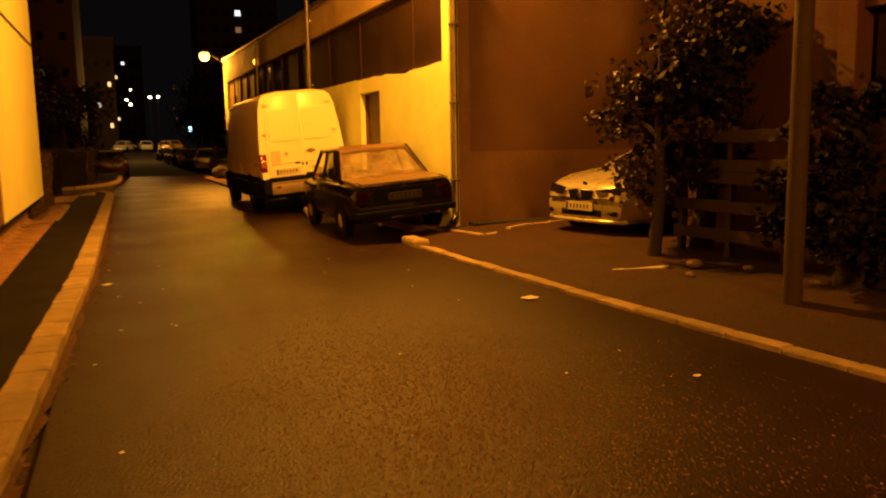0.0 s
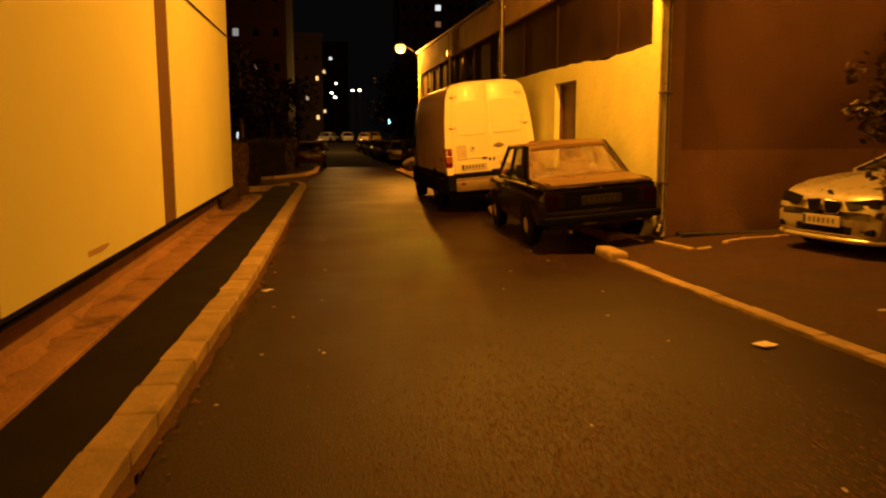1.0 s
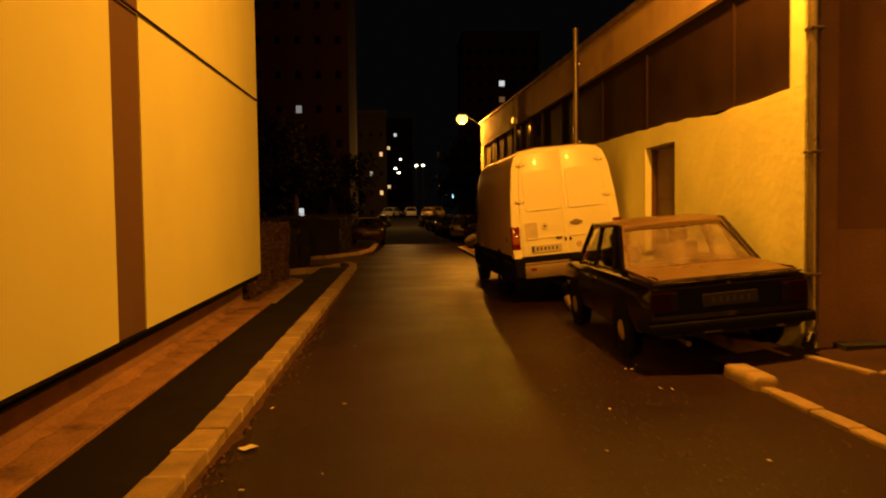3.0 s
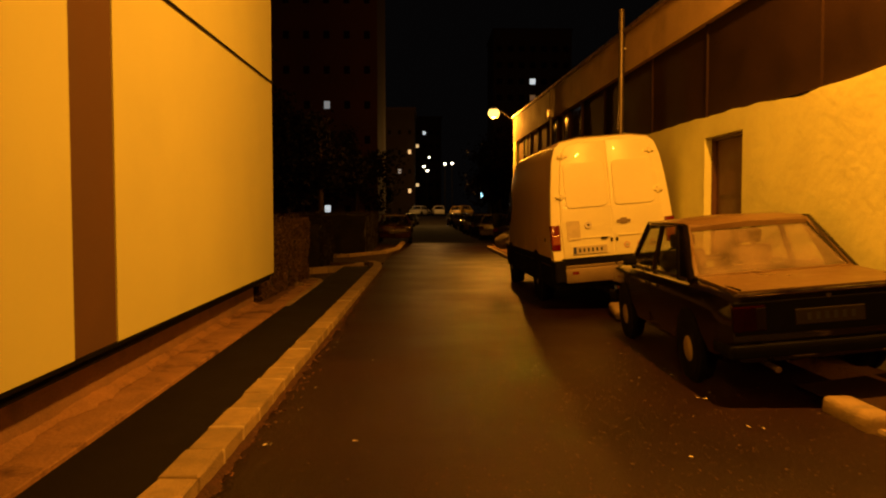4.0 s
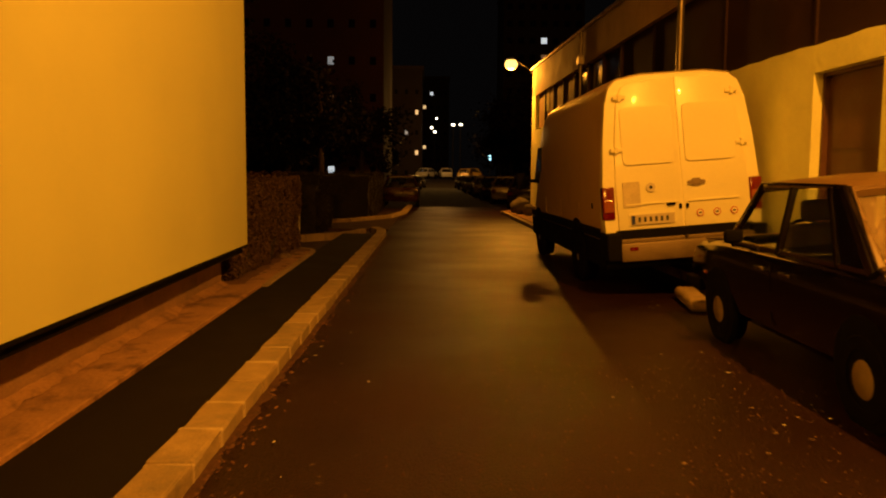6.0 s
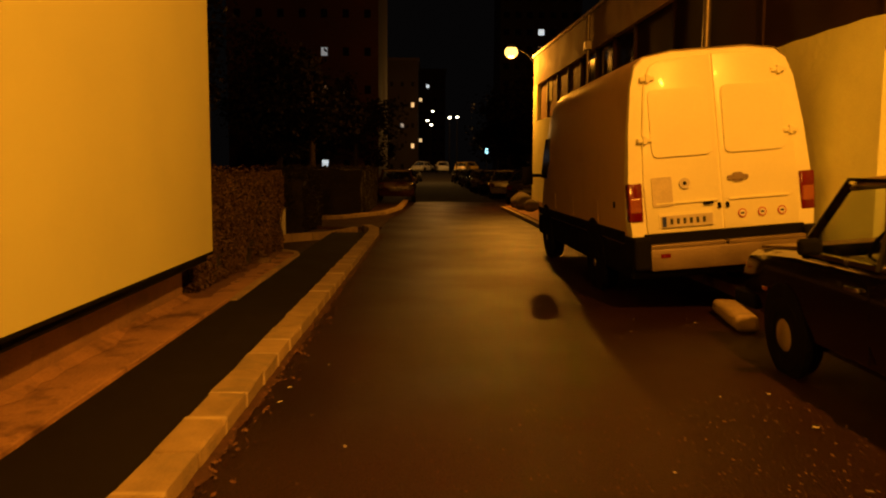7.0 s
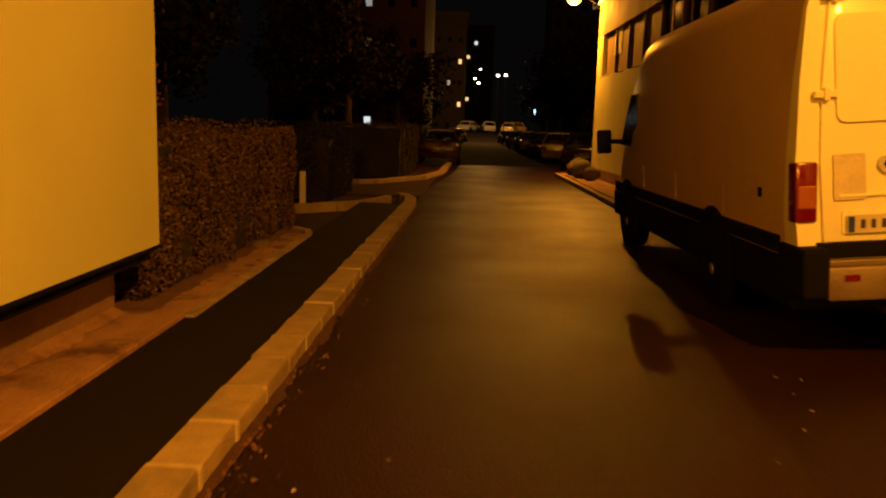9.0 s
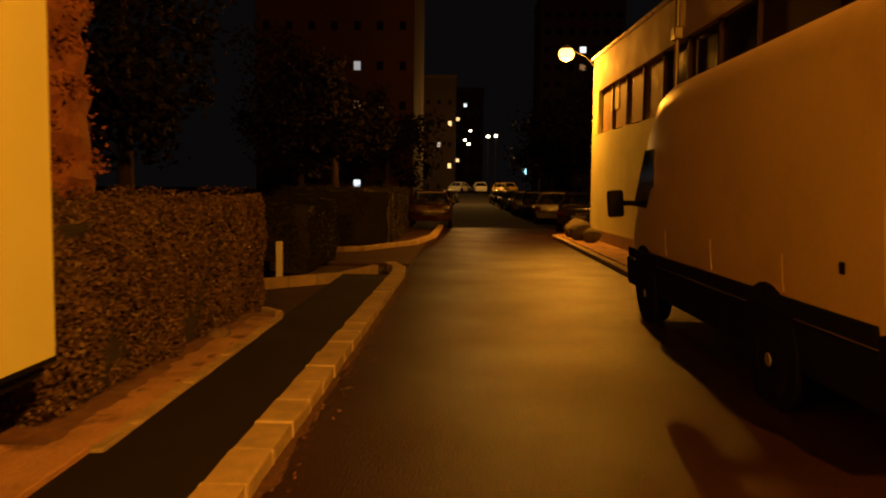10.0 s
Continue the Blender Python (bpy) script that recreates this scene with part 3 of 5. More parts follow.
solid("side_gutter", prism([(SW + 0.3, Y0 - 0.01), (26, Y0 - 0.01), (26, Y0 - 0.35), (SW + 0.3, Y0 - 0.25)], 0, lambda x, y: lot_z(x, y) + 0.03), PATCH, "dark strip along the wall foot", "trim", "structure")

pipe = thing("downpipe", "zinc rainwater downpipe at the building corner", "downpipe")
px, py = SW + 0.055, Y0 - 0.065
part("pipe", tube([(px, py, 4.8), (px, py, 0.42), (px - 0.01, py - 0.02, 0.34), (px - 0.05, py - 0.07, 0.27)], 0.055, 12), PIPE, pipe, smooth=50)
part("shoe", tube([(px - 0.03, py - 0.05, 0.30), (px - 0.10, py - 0.12, 0.23)], 0.064, 12), CHROME, pipe, "bright new metal outlet", smooth=50)
for z in (0.9, 2.1, 3.3, 4.4):
    part("bracket", boxes((px - 0.065, px + 0.08, py - 0.065, py + 0.065, z, z + 0.03), bevel=0.006), PIPE, pipe)
mast = thing("mast", "thin galvanised mast standing against the facade", "pole")
part("pole", tube([(fac_x(20.4) - 0.08, 20.4, 0.13), (fac_x(20.4) - 0.08, 20.4, 5.35)], 0.055, 10), PIPE, mast, smooth=50)
for z in (3.0, 4.6):
    part("bracket", boxes((fac_x(20.4) - 0.08, fac_x(20.4) + 0.02, 20.38, 20.42, z, z + 0.03)), STEEL, mast)
mast2 = thing("downpipe_far", "slim metal downpipe on the facade", "downpipe")
part("pipe", tube([(fac_x(27.9) - 0.06, 27.9, 5.0), (fac_x(27.9) - 0.06, 27.9, 0.2)], 0.04, 8), PIPE, mast2, smooth=50)
part("hopper", boxes((fac_x(27.9) - 0.14, fac_x(27.9) + 0.02, 27.78, 28.02, 4.2, 4.42), bevel=0.02), PIPE, mast2)

# street lamp on a bracket at the far corner
sl = thing("street_lamp", "glowing sodium street lamp on a wall bracket", "street lamp")
fx = fac_x(36.2)
part("bracket", tube([(fx, 36.2, 5.0), (fx - 0.2, 36.4, 5.3), (LAMP_AT[0] + 0.18, LAMP_AT[1] - 0.05, LAMP_AT[2] + 0.12)], 0.022, 8), BLACK_PLASTIC, sl, smooth=50)
bm = bmesh.new()
bmesh.ops.create_uvsphere(bm, u_segments=20, v_segments=12, radius=0.23)
part("globe", bm, SODIUM_GLOW, sl, "bright yellow glowing globe", smooth=80, m=pose(*LAMP_AT) @ Matrix.Diagonal((1, 1, 0.85, 1)))
bm = bmesh.new()
bmesh.ops.create_cone(bm, cap_ends=True, segments=16, radius1=0.2, radius2=0.08, depth=0.12)
part("cap", bm, STEEL, sl, smooth=40, m=pose(LAMP_AT[0], LAMP_AT[1], LAMP_AT[2] + 0.2))


# ---------------------------------------------------------------- vehicles
def wheel(parent, x, y, z, r, width, side, spokes=5, cap=0.2, metal=None):
    """Tyre with rim and hub; side: +1 for the right flank."""
    prof = [(r * 0.62, -0.5), (r * 0.9, -0.5), (r * 0.98, -0.38), (r, -0.15), (r, 0.15), (r * 0.98, 0.38), (r * 0.9, 0.5), (r * 0.62, 0.5)]
    rings = []
    for k in range(28):
        a = 2 * math.pi * k / 28
        rings.append([(w * width, math.cos(a) * q, math.sin(a) * q) for q, w in prof])
    tyre = part("tyre", loft(rings + [rings[0]], caps=False), RUBBER, parent, smooth=40, m=pose(x, y, z))
    bm = bmesh.new()
    bmesh.ops.create_cone(bm, cap_ends=True, segments=28, radius1=r * 0.63, radius2=r * 0.6, depth=width * 0.7)
    part("rim", bm, metal or RIM, tyre, "dull metal rim", smooth=40, m=pose(0, 0, 0, 0, 90 * side, 0))
    bm = bmesh.new()
    for k in range(spokes):
        a = 2 * math.pi * k / spokes
        m = Matrix.Rotation(a, 4, "X")
        for v in bm_box(bm, side * width * 0.36, side * width * 0.42, -0.03, 0.03, r * 0.2, r * 0.56):
            v.co = m @ v.co
    part("spokes", bm, metal or RIM, tyre)
    bm = bmesh.new()
    bmesh.ops.create_cone(bm, cap_ends=True, segments=16, radius1=r * cap, radius2=r * cap * 0.72, depth=0.03)
    part("hubcap", bm, metal or RIM, tyre, smooth=40, m=pose(side * width * 0.45, 0, 0, 0, 90 * side, 0))
    return tyre


def plate(parent, m, bars=6, blue=True, w=0.54, h=0.12, face=None):
    """A number plate with plain bars for its writing."""
    p = part("number_plate", boxes((-w / 2, w / 2, -0.012, 0, -h / 2, h / 2), bevel=0.004), face or PLATE, parent, "white plate with dark bars", m=m)
    b = [(-w / 2 + 0.09 + i * (w - 0.13) / bars, -w / 2 + 0.09 + (i + 0.45) * (w - 0.13) / bars, -0.014, -0.012, -h * 0.24, h * 0.24) for i in range(bars)]
    for one in b:
        part("bar", boxes(one), INK, p)
    if blue:
        part("blue_strip", boxes((-w / 2 + 0.008, -w / 2 + 0.05, -0.015, -0.012, -h * 0.42, h * 0.42)), BLUE_INK, p)
    return p


def van(m):
    t = thing("van", "white high-roof panel van leaning on the kerb", "van", m)
    def back(z):
        return 0.02 + 0.10 * max(0.0, z - 0.9) + 0.06 * max(0.0, z - 2.2)
    half = [(0.86, 0.62), (0.95, 0.68), (0.975, 0.95), (0.965, 1.35), (0.925, 1.85), (0.865, 2.30), (0.80, 2.50), (0.70, 2.585), (0.40, 2.63)]
    stations = [(0.0, 1.0, 0.985), (0.05, 1, 1.0), (0.22, 1, 1), (1.2, 1, 1), (2.6, 1, 1), (3.9, 1, 1), (4.6, 1, 0.995), (4.95, 0.995, 0.955), (5.25, 0.985, 0.86), (5.6, 0.965, 0.66), (5.95, 0.94, 0.47), (6.3, 0.87, 0.41), (6.42, 0.80, 0.33)]
    rings = []
    for i, (y, w, h) in enumerate(stations):
        ring = []
        for x, z in half + [(-x, z) for x, z in half[::-1]]:
            zz = 0.62 + (z - 0.62) * h
            ring.append((x * w, y + (back(zz) if y < 0.2 else 0), zz))
        rings.append(ring)
    body = part("body", loft(rings), VAN_BODY, t, "white paint, darkened for shade away from the rear", smooth=32)
    # Rear faces keep the plain white; all others use the shade-darkened copy.
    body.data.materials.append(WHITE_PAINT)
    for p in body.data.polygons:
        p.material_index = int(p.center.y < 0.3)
    # black lower skirt and underbody
    part("skirt", prism([(-0.96, 0.12), (0.96, 0.12), (0.95, 6.3), (-0.95, 6.3)], 0.33, 0.68, 0.03), BLACK_PLASTIC, t, "black plastic sills and underbody")
    part("side_trim", boxes((-0.99, -0.96, 0.3, 6.0, 0.7, 0.82), bevel=0.01), BLACK_PLASTIC, t)
    part("side_trim", boxes((0.96, 0.99, 0.3, 6.0, 0.7, 0.82), bevel=0.01), BLACK_PLASTIC, t)
    # rear doors with pressed window panels
    def on_rear(x0, x1, z0, z1, out, thick, r=0.0, k=1.0):
        pts = []
        if r:
            for cx, cz, a0 in ((x1 - r, z1 - r, 0), (x0 + r, z1 - r, 90), (x0 + r, z0 + r, 180), (x1 - r, z0 + r, 270)):
                for a in (0, 30, 60, 90):
                    pts.append((cx + r * math.cos(radians(a0 + a)), cz + r * math.sin(radians(a0 + a))))
        else:
            pts = [(x1, z1), (x0, z1), (x0, z0), (x1, z0)]
        bm = bmesh.new()
        a = [bm.verts.new((x, back(z) - out, z)) for x, z in pts]
        b = [bm.verts.new((x, back(z) - out + thick, z)) for x, z in pts]
        n = len(pts)
        bm.faces.new(a)
        bm.faces.new(b[::-1])
        for i in range(n):
            bm.faces.new((a[i], b[i], b[(i + 1) % n], a[(i + 1) % n]))
        bmesh.ops.recalc_face_normals(bm, faces=bm.faces)
        return bm
    for s, name in ((-1, "left"), (1, "right")):
        def door_half(top, out):
            edge = [(0.012, 0.80), (0.80, 0.80), (0.815, 1.3), (0.785, 1.85), (0.73, 2.3), (0.66, 2.47), (0.56, 2.53), (0.012, 2.56)]
            bm = bmesh.new()
            a = [bm.verts.new((s * x, back(z) - out, z)) for x, z in edge]
            b = [bm.verts.new((s * x, back(z) + 0.03, z)) for x, z in edge]
            n = len(edge)
            bm.faces.new(a)
            bm.faces.new(b[::-1])
            for i in range(n):
                bm.faces.new((a[i], b[i], b[(i + 1) % n], a[(i + 1) % n]))
            bmesh.ops.recalc_face_normals(bm, faces=bm.faces)
            bmesh.ops.bevel(bm, geom=[e for e in bm.edges if all(abs(v.co.y - (back(v.co.z) - out)) < 1e-4 for v in e.verts)], offset=0.012, segments=2, affect="EDGES", profile=0.5)
            return bm
        d = part("rear_door", door_half(2.56, 0.022), WHITE_PAINT, t, smooth=30)
        x0, x1 = (0.07, 0.70) if s > 0 else (-0.70, -0.07)
        part("window_panel", on_rear(x0, x1, 1.56, 2.24, 0.030, 0.02, 0.06), WHITE_PAINT, d, "pressed blank window panel")
        part("lower_panel", on_rear(x0, x1 if s > 0 else -0.05, 1.09, 1.105, 0.032, 0.02), WHITE_PAINT, d, "pressed swage line")
        for z in (1.72, 2.33) if s > 0 else (1.72, 2.33):
            xx = 0.8 - 0.13 * max(0, z - 1.5)
            part("hinge", boxes((s * xx - 0.075, s * xx + 0.075, back(z) - 0.045, back(z), z, z + 0.045), (s * xx - 0.02, s * xx + 0.02, back(z) - 0.06, back(z), z - 0.02, z + 0.065), bevel=0.006), WHITE_PAINT, d)
    part("door_gap", on_rear(-0.008, 0.008, 0.8, 2.56, -0.004, 0.01), BLACK_PLASTIC, t, "dark gap between the doors")
    h = part("door_handle", on_rear(0.07, 0.29, 1.285, 1.33, 0.036, 0.02, 0.02), HANDLE, t, "worn grey door handle")
    part("handle_cup", on_rear(0.12, 0.24, 1.262, 1.355, 0.027, 0.01, 0.03), HANDLE, h)
    for x in (-0.035, 0.05):
        part("lock", on_rear(x - 0.016, x + 0.016, 1.01, 1.07, 0.035, 0.03, 0.015), BLACK_PLASTIC, t)
    part("patch_panel", on_rear(-0.73, -0.52, 1.07, 1.36, 0.027, 0.01, 0.01), mat("primer_patch", (0.52, 0.46, 0.36), 0.8, vary=0.2, scale=9, fine=60), t, "dull square patch of bare primer")
    b = part("badge", on_rear(-0.44, -0.33, 1.23, 1.34, 0.034, 0.012, 0.054), RIM, t, "round metal badge")
    part("badge_ring", on_rear(-0.405, -0.365, 1.265, 1.305, 0.038, 0.006, 0.0195), BLACK_PLASTIC, b)
    part("plate_recess", on_rear(-0.68, -0.10, 0.85, 1.00, 0.026, 0.01, 0.02), WHITE_PAINT, t)
    plate(t, pose(-0.39, back(0.9) - 0.03, 0.915), face=VAN_PLATE)
    part("plate_lamp", boxes((-0.2, -0.1, back(1.08) - 0.05, back(1.08), 1.06, 1.09), bevel=0.006), BLACK_PLASTIC, t)
    for i in range(3):
        x = 0.20 + 0.21 * i
        st = part("speed_sticker", on_rear(x - 0.045, x + 0.045, 0.90, 0.99, 0.026, 0.006, 0.0449), mat("sticker_red", (0.42, 0.06, 0.02), 0.5, bump=0), t, "round red-rimmed speed sticker")
        part("sticker_face", on_rear(x - 0.034, x + 0.034, 0.911, 0.979, 0.029, 0.004, 0.0339), PLATE, st)
        part("sticker_bar", on_rear(x - 0.018, x + 0.018, 0.935, 0.955, 0.031, 0.003), INK, st)
    for s in (-1, 1):
        a, c = sorted((s * 0.835, s * 0.985))
        L = part("tail_light", boxes((a, c, 0.015, 0.14, 0.93, 1.32), bevel=0.018), RED_LENS, t, "tall red and clear rear lamp", smooth=40)
        part("clear_lens", boxes((a + 0.015, c - 0.015, 0.008, 0.1, 1.02, 1.17), bevel=0.01), CLEAR_LENS, L)
        a, c = sorted((s * 0.80, s * 0.985))
        part("corner_guard", boxes((a, c, -0.12, 0.3, 0.45, 0.78), bevel=0.03), BLACK_PLASTIC, t, "black bumper corner")
        a, c = sorted((s * 0.62, s * 0.72))
        part("reflector", boxes((a, c, -0.137, -0.11, 0.57, 0.61)), RED_LENS, t)
    part("rear_bumper", boxes((-0.82, 0.82, -0.13, 0.06, 0.44, 0.66), bevel=0.02), BUMPER_STEEL, t, "scuffed metal step bumper", smooth=30)
    part("bumper_tread", boxes((-0.82, -0.03, -0.11, 0.05, 0.66, 0.70), (0.0, 0.82, -0.11, 0.05, 0.66, 0.70), bevel=0.008), BUMPER_STEEL, t)
    part("rear_sill", boxes((-0.84, 0.84, -0.03, 0.1, 0.70, 0.80), bevel=0.01), BLACK_PLASTIC, t)
    part("fuel_flap", boxes((-0.983, -0.955, 0.62, 0.68, 1.05, 1.12), bevel=0.01), BLACK_PLASTIC, t)
    for y in (1.45, 2.9, 4.3):
        part("side_seam", boxes((-0.979, -0.966, y, y + 0.006, 0.85, 1.1)), VAN_BODY, t)
    part("side_window", slab([(-0.955, 4.75, 1.30), (-0.93, 4.78, 1.95), (-0.925, 5.15, 1.95), (-0.95, 5.75, 1.32)], 0.02), BAND_GLASS, t, "dark cab side window")
    mi = part("mirror", boxes((-1.33, -1.14, 5.40, 5.50, 1.22, 1.53), bevel=0.03), BLACK_PLASTIC, t, "large black wing mirror", smooth=40)
    part("mirror_arm", tube([(-0.95, 5.48, 1.36), (-1.2, 5.46, 1.38)], 0.03, 8), BLACK_PLASTIC, mi)
    for s in (-1, 1):
        for y in (1.75, 5.3):
            # Flat black disc stands in for the shaded hollow round the wheel.
            bm = bmesh.new()
            bmesh.ops.create_cone(bm, cap_ends=True, segments=28, radius1=0.46, radius2=0.46, depth=0.05)
            part("wheel_arch", bm, BLACK_PLASTIC, t, m=pose(s * 0.952, y, 0.42, 0, 90, 0))
            wheel(t, s * 0.86, y, 0.33, 0.33, 0.24, s, 6)
    return t


van(pose(3.685, 17.18, 0.07, 0, -4.8, 0.9) @ Matrix.Diagonal((0.963, 1, 1, 1)))


def sedan(name, label, m, paint, L, W, stations, belt, roof, glassy, wheels, r, rims=5, category="car"):
    """A saloon: lofted body, open cabin with pillars, panes and seats, four wheels.
    stations: (y, top, half width, bottom); belt: (y0, y1, z) of the cabin; roof: (y0, y1, z, half width)."""
    t = thing(name, label, category, m)
    rings = []
    for y, zt, w, zb in stations:
        half = [(w * 0.86, zb), (w * 0.97, zb + 0.08), (w, zb + 0.24), (w * 0.995, zt - 0.16), (w * 0.955, zt - 0.05), (w * 0.87, zt - 0.008), (w * 0.4, zt + 0.006)]
        rings.append([(x, y, z) for x, z in half] + [(-x, y, z) for x, z in half[::-1]])
    part("body", loft(rings), paint, t, smooth=38)
    y0, y1, zb = belt
    ra, rb, zr, wr = roof
    wb = W / 2 * 0.9
    part("roof", loft([[(-wr * k, y, z - 0.04), (-wr * k * 0.94, y, z), (0, y, z + 0.025), (wr * k * 0.94, y, z), (wr * k, y, z - 0.04), (0, y, z - 0.03)] for y, z, k in ((ra - 0.05, zr - 0.05, 0.95), (ra + 0.08, zr - 0.005, 1), ((ra + rb) / 2, zr + 0.01, 1), (rb - 0.1, zr - 0.005, 1), (rb + 0.04, zr - 0.05, 0.95))]), LIT_TOP if glassy else paint, t, smooth=50)
    ym = (ra + rb) / 2 + 0.05
    for s in (-1, 1):
        for name2, a, b, q in (("rear_pillar", (s * wb, y0, zb - 0.03), (s * wr * 0.96, ra, zr - 0.05), 0.045), ("door_pillar", (s * (wb + 0.01), ym, zb - 0.03), (s * wr * 0.99, ym, zr - 0.04), 0.03),
                               ("quarter_pillar", (s * wb, y0 + 0.42, zb - 0.03), (s * wr * 0.98, ra + 0.16, zr - 0.04), 0.03), ("front_pillar", (s * wb, y1, zb - 0.03), (s * wr * 0.96, rb, zr - 0.05), 0.03)):
            part(name2, tube([a, b], q, 6), paint, t, smooth=50)
        part("side_glass", slab([(s * (wb - 0.005), y0 + 0.1, zb), (s * (wr - 0.03), ra + 0.06, zr - 0.05), (s * (wr - 0.03), rb - 0.03, zr - 0.05), (s * (wb - 0.005), y1 - 0.08, zb)], 0.006), GLASS, t, "side windows")
        if glassy:
            sail = [(s * (wb + 0.012), y0 + 0.02, zb - 0.03), (s * (wb + 0.012), y0 + 0.46, zb - 0.03), (s * (wr + 0.008), ra + 0.2, zr - 0.03), (s * (wr + 0.008), ra - 0.01, zr - 0.03)]
            part("rear_quarter_panel", slab(sail if s > 0 else sail[::-1], 0.03), paint, t, "broad dark rear roof pillar")
        part("belt_trim", boxes((s * wb - 0.015, s * wb + 0.025, y0 + 0.05, y1, zb - 0.03, zb + 0.0)), CHROME if glassy else BLACK_PLASTIC, t)
        hx = s * W / 2
        for yy in (ym - 0.2, y1 - 0.75):
            part("door_handle", boxes((min(hx, hx + s * 0.02), max(hx, hx + s * 0.02), yy - 0.16, yy, zb - 0.16, zb - 0.13), bevel=0.006), CHROME if glassy else paint, t)
        part("side_seam", boxes((hx * 1.0 - 0.002, hx * 1.0 + 0.002, ym - 0.006, ym + 0.006, 0.35, zb - 0.1)), BLACK_PLASTIC, t)
        mi = part("mirror", boxes((min(s * (wb + 0.02), s * (wb + 0.17)), max(s * (wb + 0.02), s * (wb + 0.17)), y1 - 0.36, y1 - 0.28, zb, zb + 0.11), bevel=0.025), BLACK_PLASTIC if glassy else paint, t, smooth=50)
    part("rear_glass", slab([(-wb + 0.05, y0 + 0.02, zb + 0.01), (wb - 0.05, y0 + 0.02, zb + 0.01), (wr * 0.9, ra, zr - 0.06), (-wr * 0.9, ra, zr - 0.06)], 0.006), DUSTY_GLASS if glassy else GLASS, t, "rear window")
    part("windscreen", slab([(-wb + 0.05, y1, zb + 0.01), (wb - 0.05, y1, zb + 0.01), (wr * 0.9, rb, zr - 0.06), (-wr * 0.9, rb, zr - 0.06)], 0.006), GLASS, t, "windscreen")
    fr = [(-wb + 0.03, y0, zb), (-wr * 0.93, ra - 0.015, zr - 0.05), (wr * 0.93, ra - 0.015, zr - 0.05), (wb - 0.03, y0, zb), (-wb + 0.03, y0, zb)]
    part("rear_window_seal", tube(fr, 0.03 if glassy else 0.019, 6), LIT_TOP if glassy else BLACK_PLASTIC, t, "rear window frame lightened for lamplight" if glassy else "")
    for x in (-0.36, 0.36):
        st = part("front_seat", boxes((x - 0.24, x + 0.24, ym + 0.12, ym + 0.28, zb - 0.45, zb + 0.16), bevel=0.05), SEAT, t, "dark cloth seat", smooth=50)
        part("headrest", boxes((x - 0.13, x + 0.13, ym + 0.12, ym + 0.21, zb + 0.18, zb + 0.34), bevel=0.035), SEAT, st, smooth=50)
    part("rear_bench", boxes((-wb + 0.1, wb - 0.1, y0 + 0.3, y0 + 0.48, zb - 0.4, zb + 0.05), bevel=0.05), SEAT, t, smooth=50)
    part("parcel_shelf", boxes((-wb + 0.08, wb - 0.08, y0 + 0.03, y0 + 0.3, zb - 0.05, zb - 0.02)), SEAT, t)
    part("dashboard", boxes((-wb + 0.08, wb - 0.08, y1 - 0.35, y1 - 0.02, zb - 0.15, zb + 0.02), bevel=0.03), BLACK_PLASTIC, t)
    bm = bmesh.new()
    ring = [(-0.36 + 0.18 * math.cos(2 * math.pi * k / 20), y1 - 0.52 - 0.06 * math.sin(2 * math.pi * k / 20), zb + 0.0 + 0.17 * math.sin(2 * math.pi * k / 20)) for k in range(21)]
    part("steering_wheel", tube(ring, 0.014, 6), BLACK_PLASTIC, t, smooth=60)
    for s in (-1, 1):
        for y in wheels:
            # No hollow is cut; a black disc imitates the wheel well's shade.
            bm = bmesh.new()
            bmesh.ops.create_cone(bm, cap_ends=True, segments=28, radius1=r * 1.22, radius2=r * 1.22, depth=0.05)
            part("wheel_arch", bm, BLACK_PLASTIC, t, m=pose(s * (W / 2 - 0.02), y, r + 0.03, 0, 90, 0))
            wheel(t, s * (W / 2 - 0.075), y, r, r, 0.17, s, rims, 0.5 if glassy else 0.2, HUB if glassy else None)
    return t


# old boxy saloon, its right wheels on the pavement
oldcar = sedan("old_saloon", "old boxy dark saloon parked half on the pavement", pose(3.94, 11.36, 0.065, 0, -4.6, -1.2), DARK_PAINT, 4.3, 1.62,
               [(0.0, 0.80, 0.765, 0.36), (0.03, 0.865, 0.785, 0.32), (0.35, 0.885, 0.80, 0.26), (0.9, 0.905, 0.81, 0.24), (2.0, 0.91, 0.815, 0.24), (3.3, 0.90, 0.81, 0.24), (3.8, 0.865, 0.79, 0.26), (4.2, 0.82, 0.775, 0.30), (4.3, 0.76, 0.765, 0.36)],
               (0.98, 3.28, 0.91), (1.56, 2.9, 1.395, 0.615), True, (0.98, 3.42), 0.285, 8)
rb = part("rear_bumper", boxes((-0.77, 0.77, -0.07, 0.03, 0.37, 0.47), (-0.805, -0.74, -0.06, 0.35, 0.37, 0.47), (0.74, 0.805, -0.06, 0.35, 0.37, 0.47), bevel=0.02), BLACK_PLASTIC, oldcar, "black rubber-faced bumper", smooth=40)
part("front_bumper", boxes((-0.80, 0.80, 4.26, 4.42, 0.36, 0.48), (-0.80, -0.72, 4.0, 4.4, 0.36, 0.48), (0.72, 0.80, 4.0, 4.4, 0.36, 0.48), bevel=0.02), BLACK_PLASTIC, oldcar, smooth=40)
part("rear_panel", boxes((-0.74, 0.74, -0.016, 0.02, 0.54, 0.80), bevel=0.008), BLACK_PLASTIC, oldcar, "black panel between the rear lamps")
# Boot and bonnet skins carry the light on them as a paler colour.
part("boot_lid", slab([(-0.69, 0.03, 0.884), (0.69, 0.03, 0.884), (0.70, 0.93, 0.923), (-0.70, 0.93, 0.923)], 0.03), LIT_TOP, oldcar, "brown boot lid, lightened for light on its top")
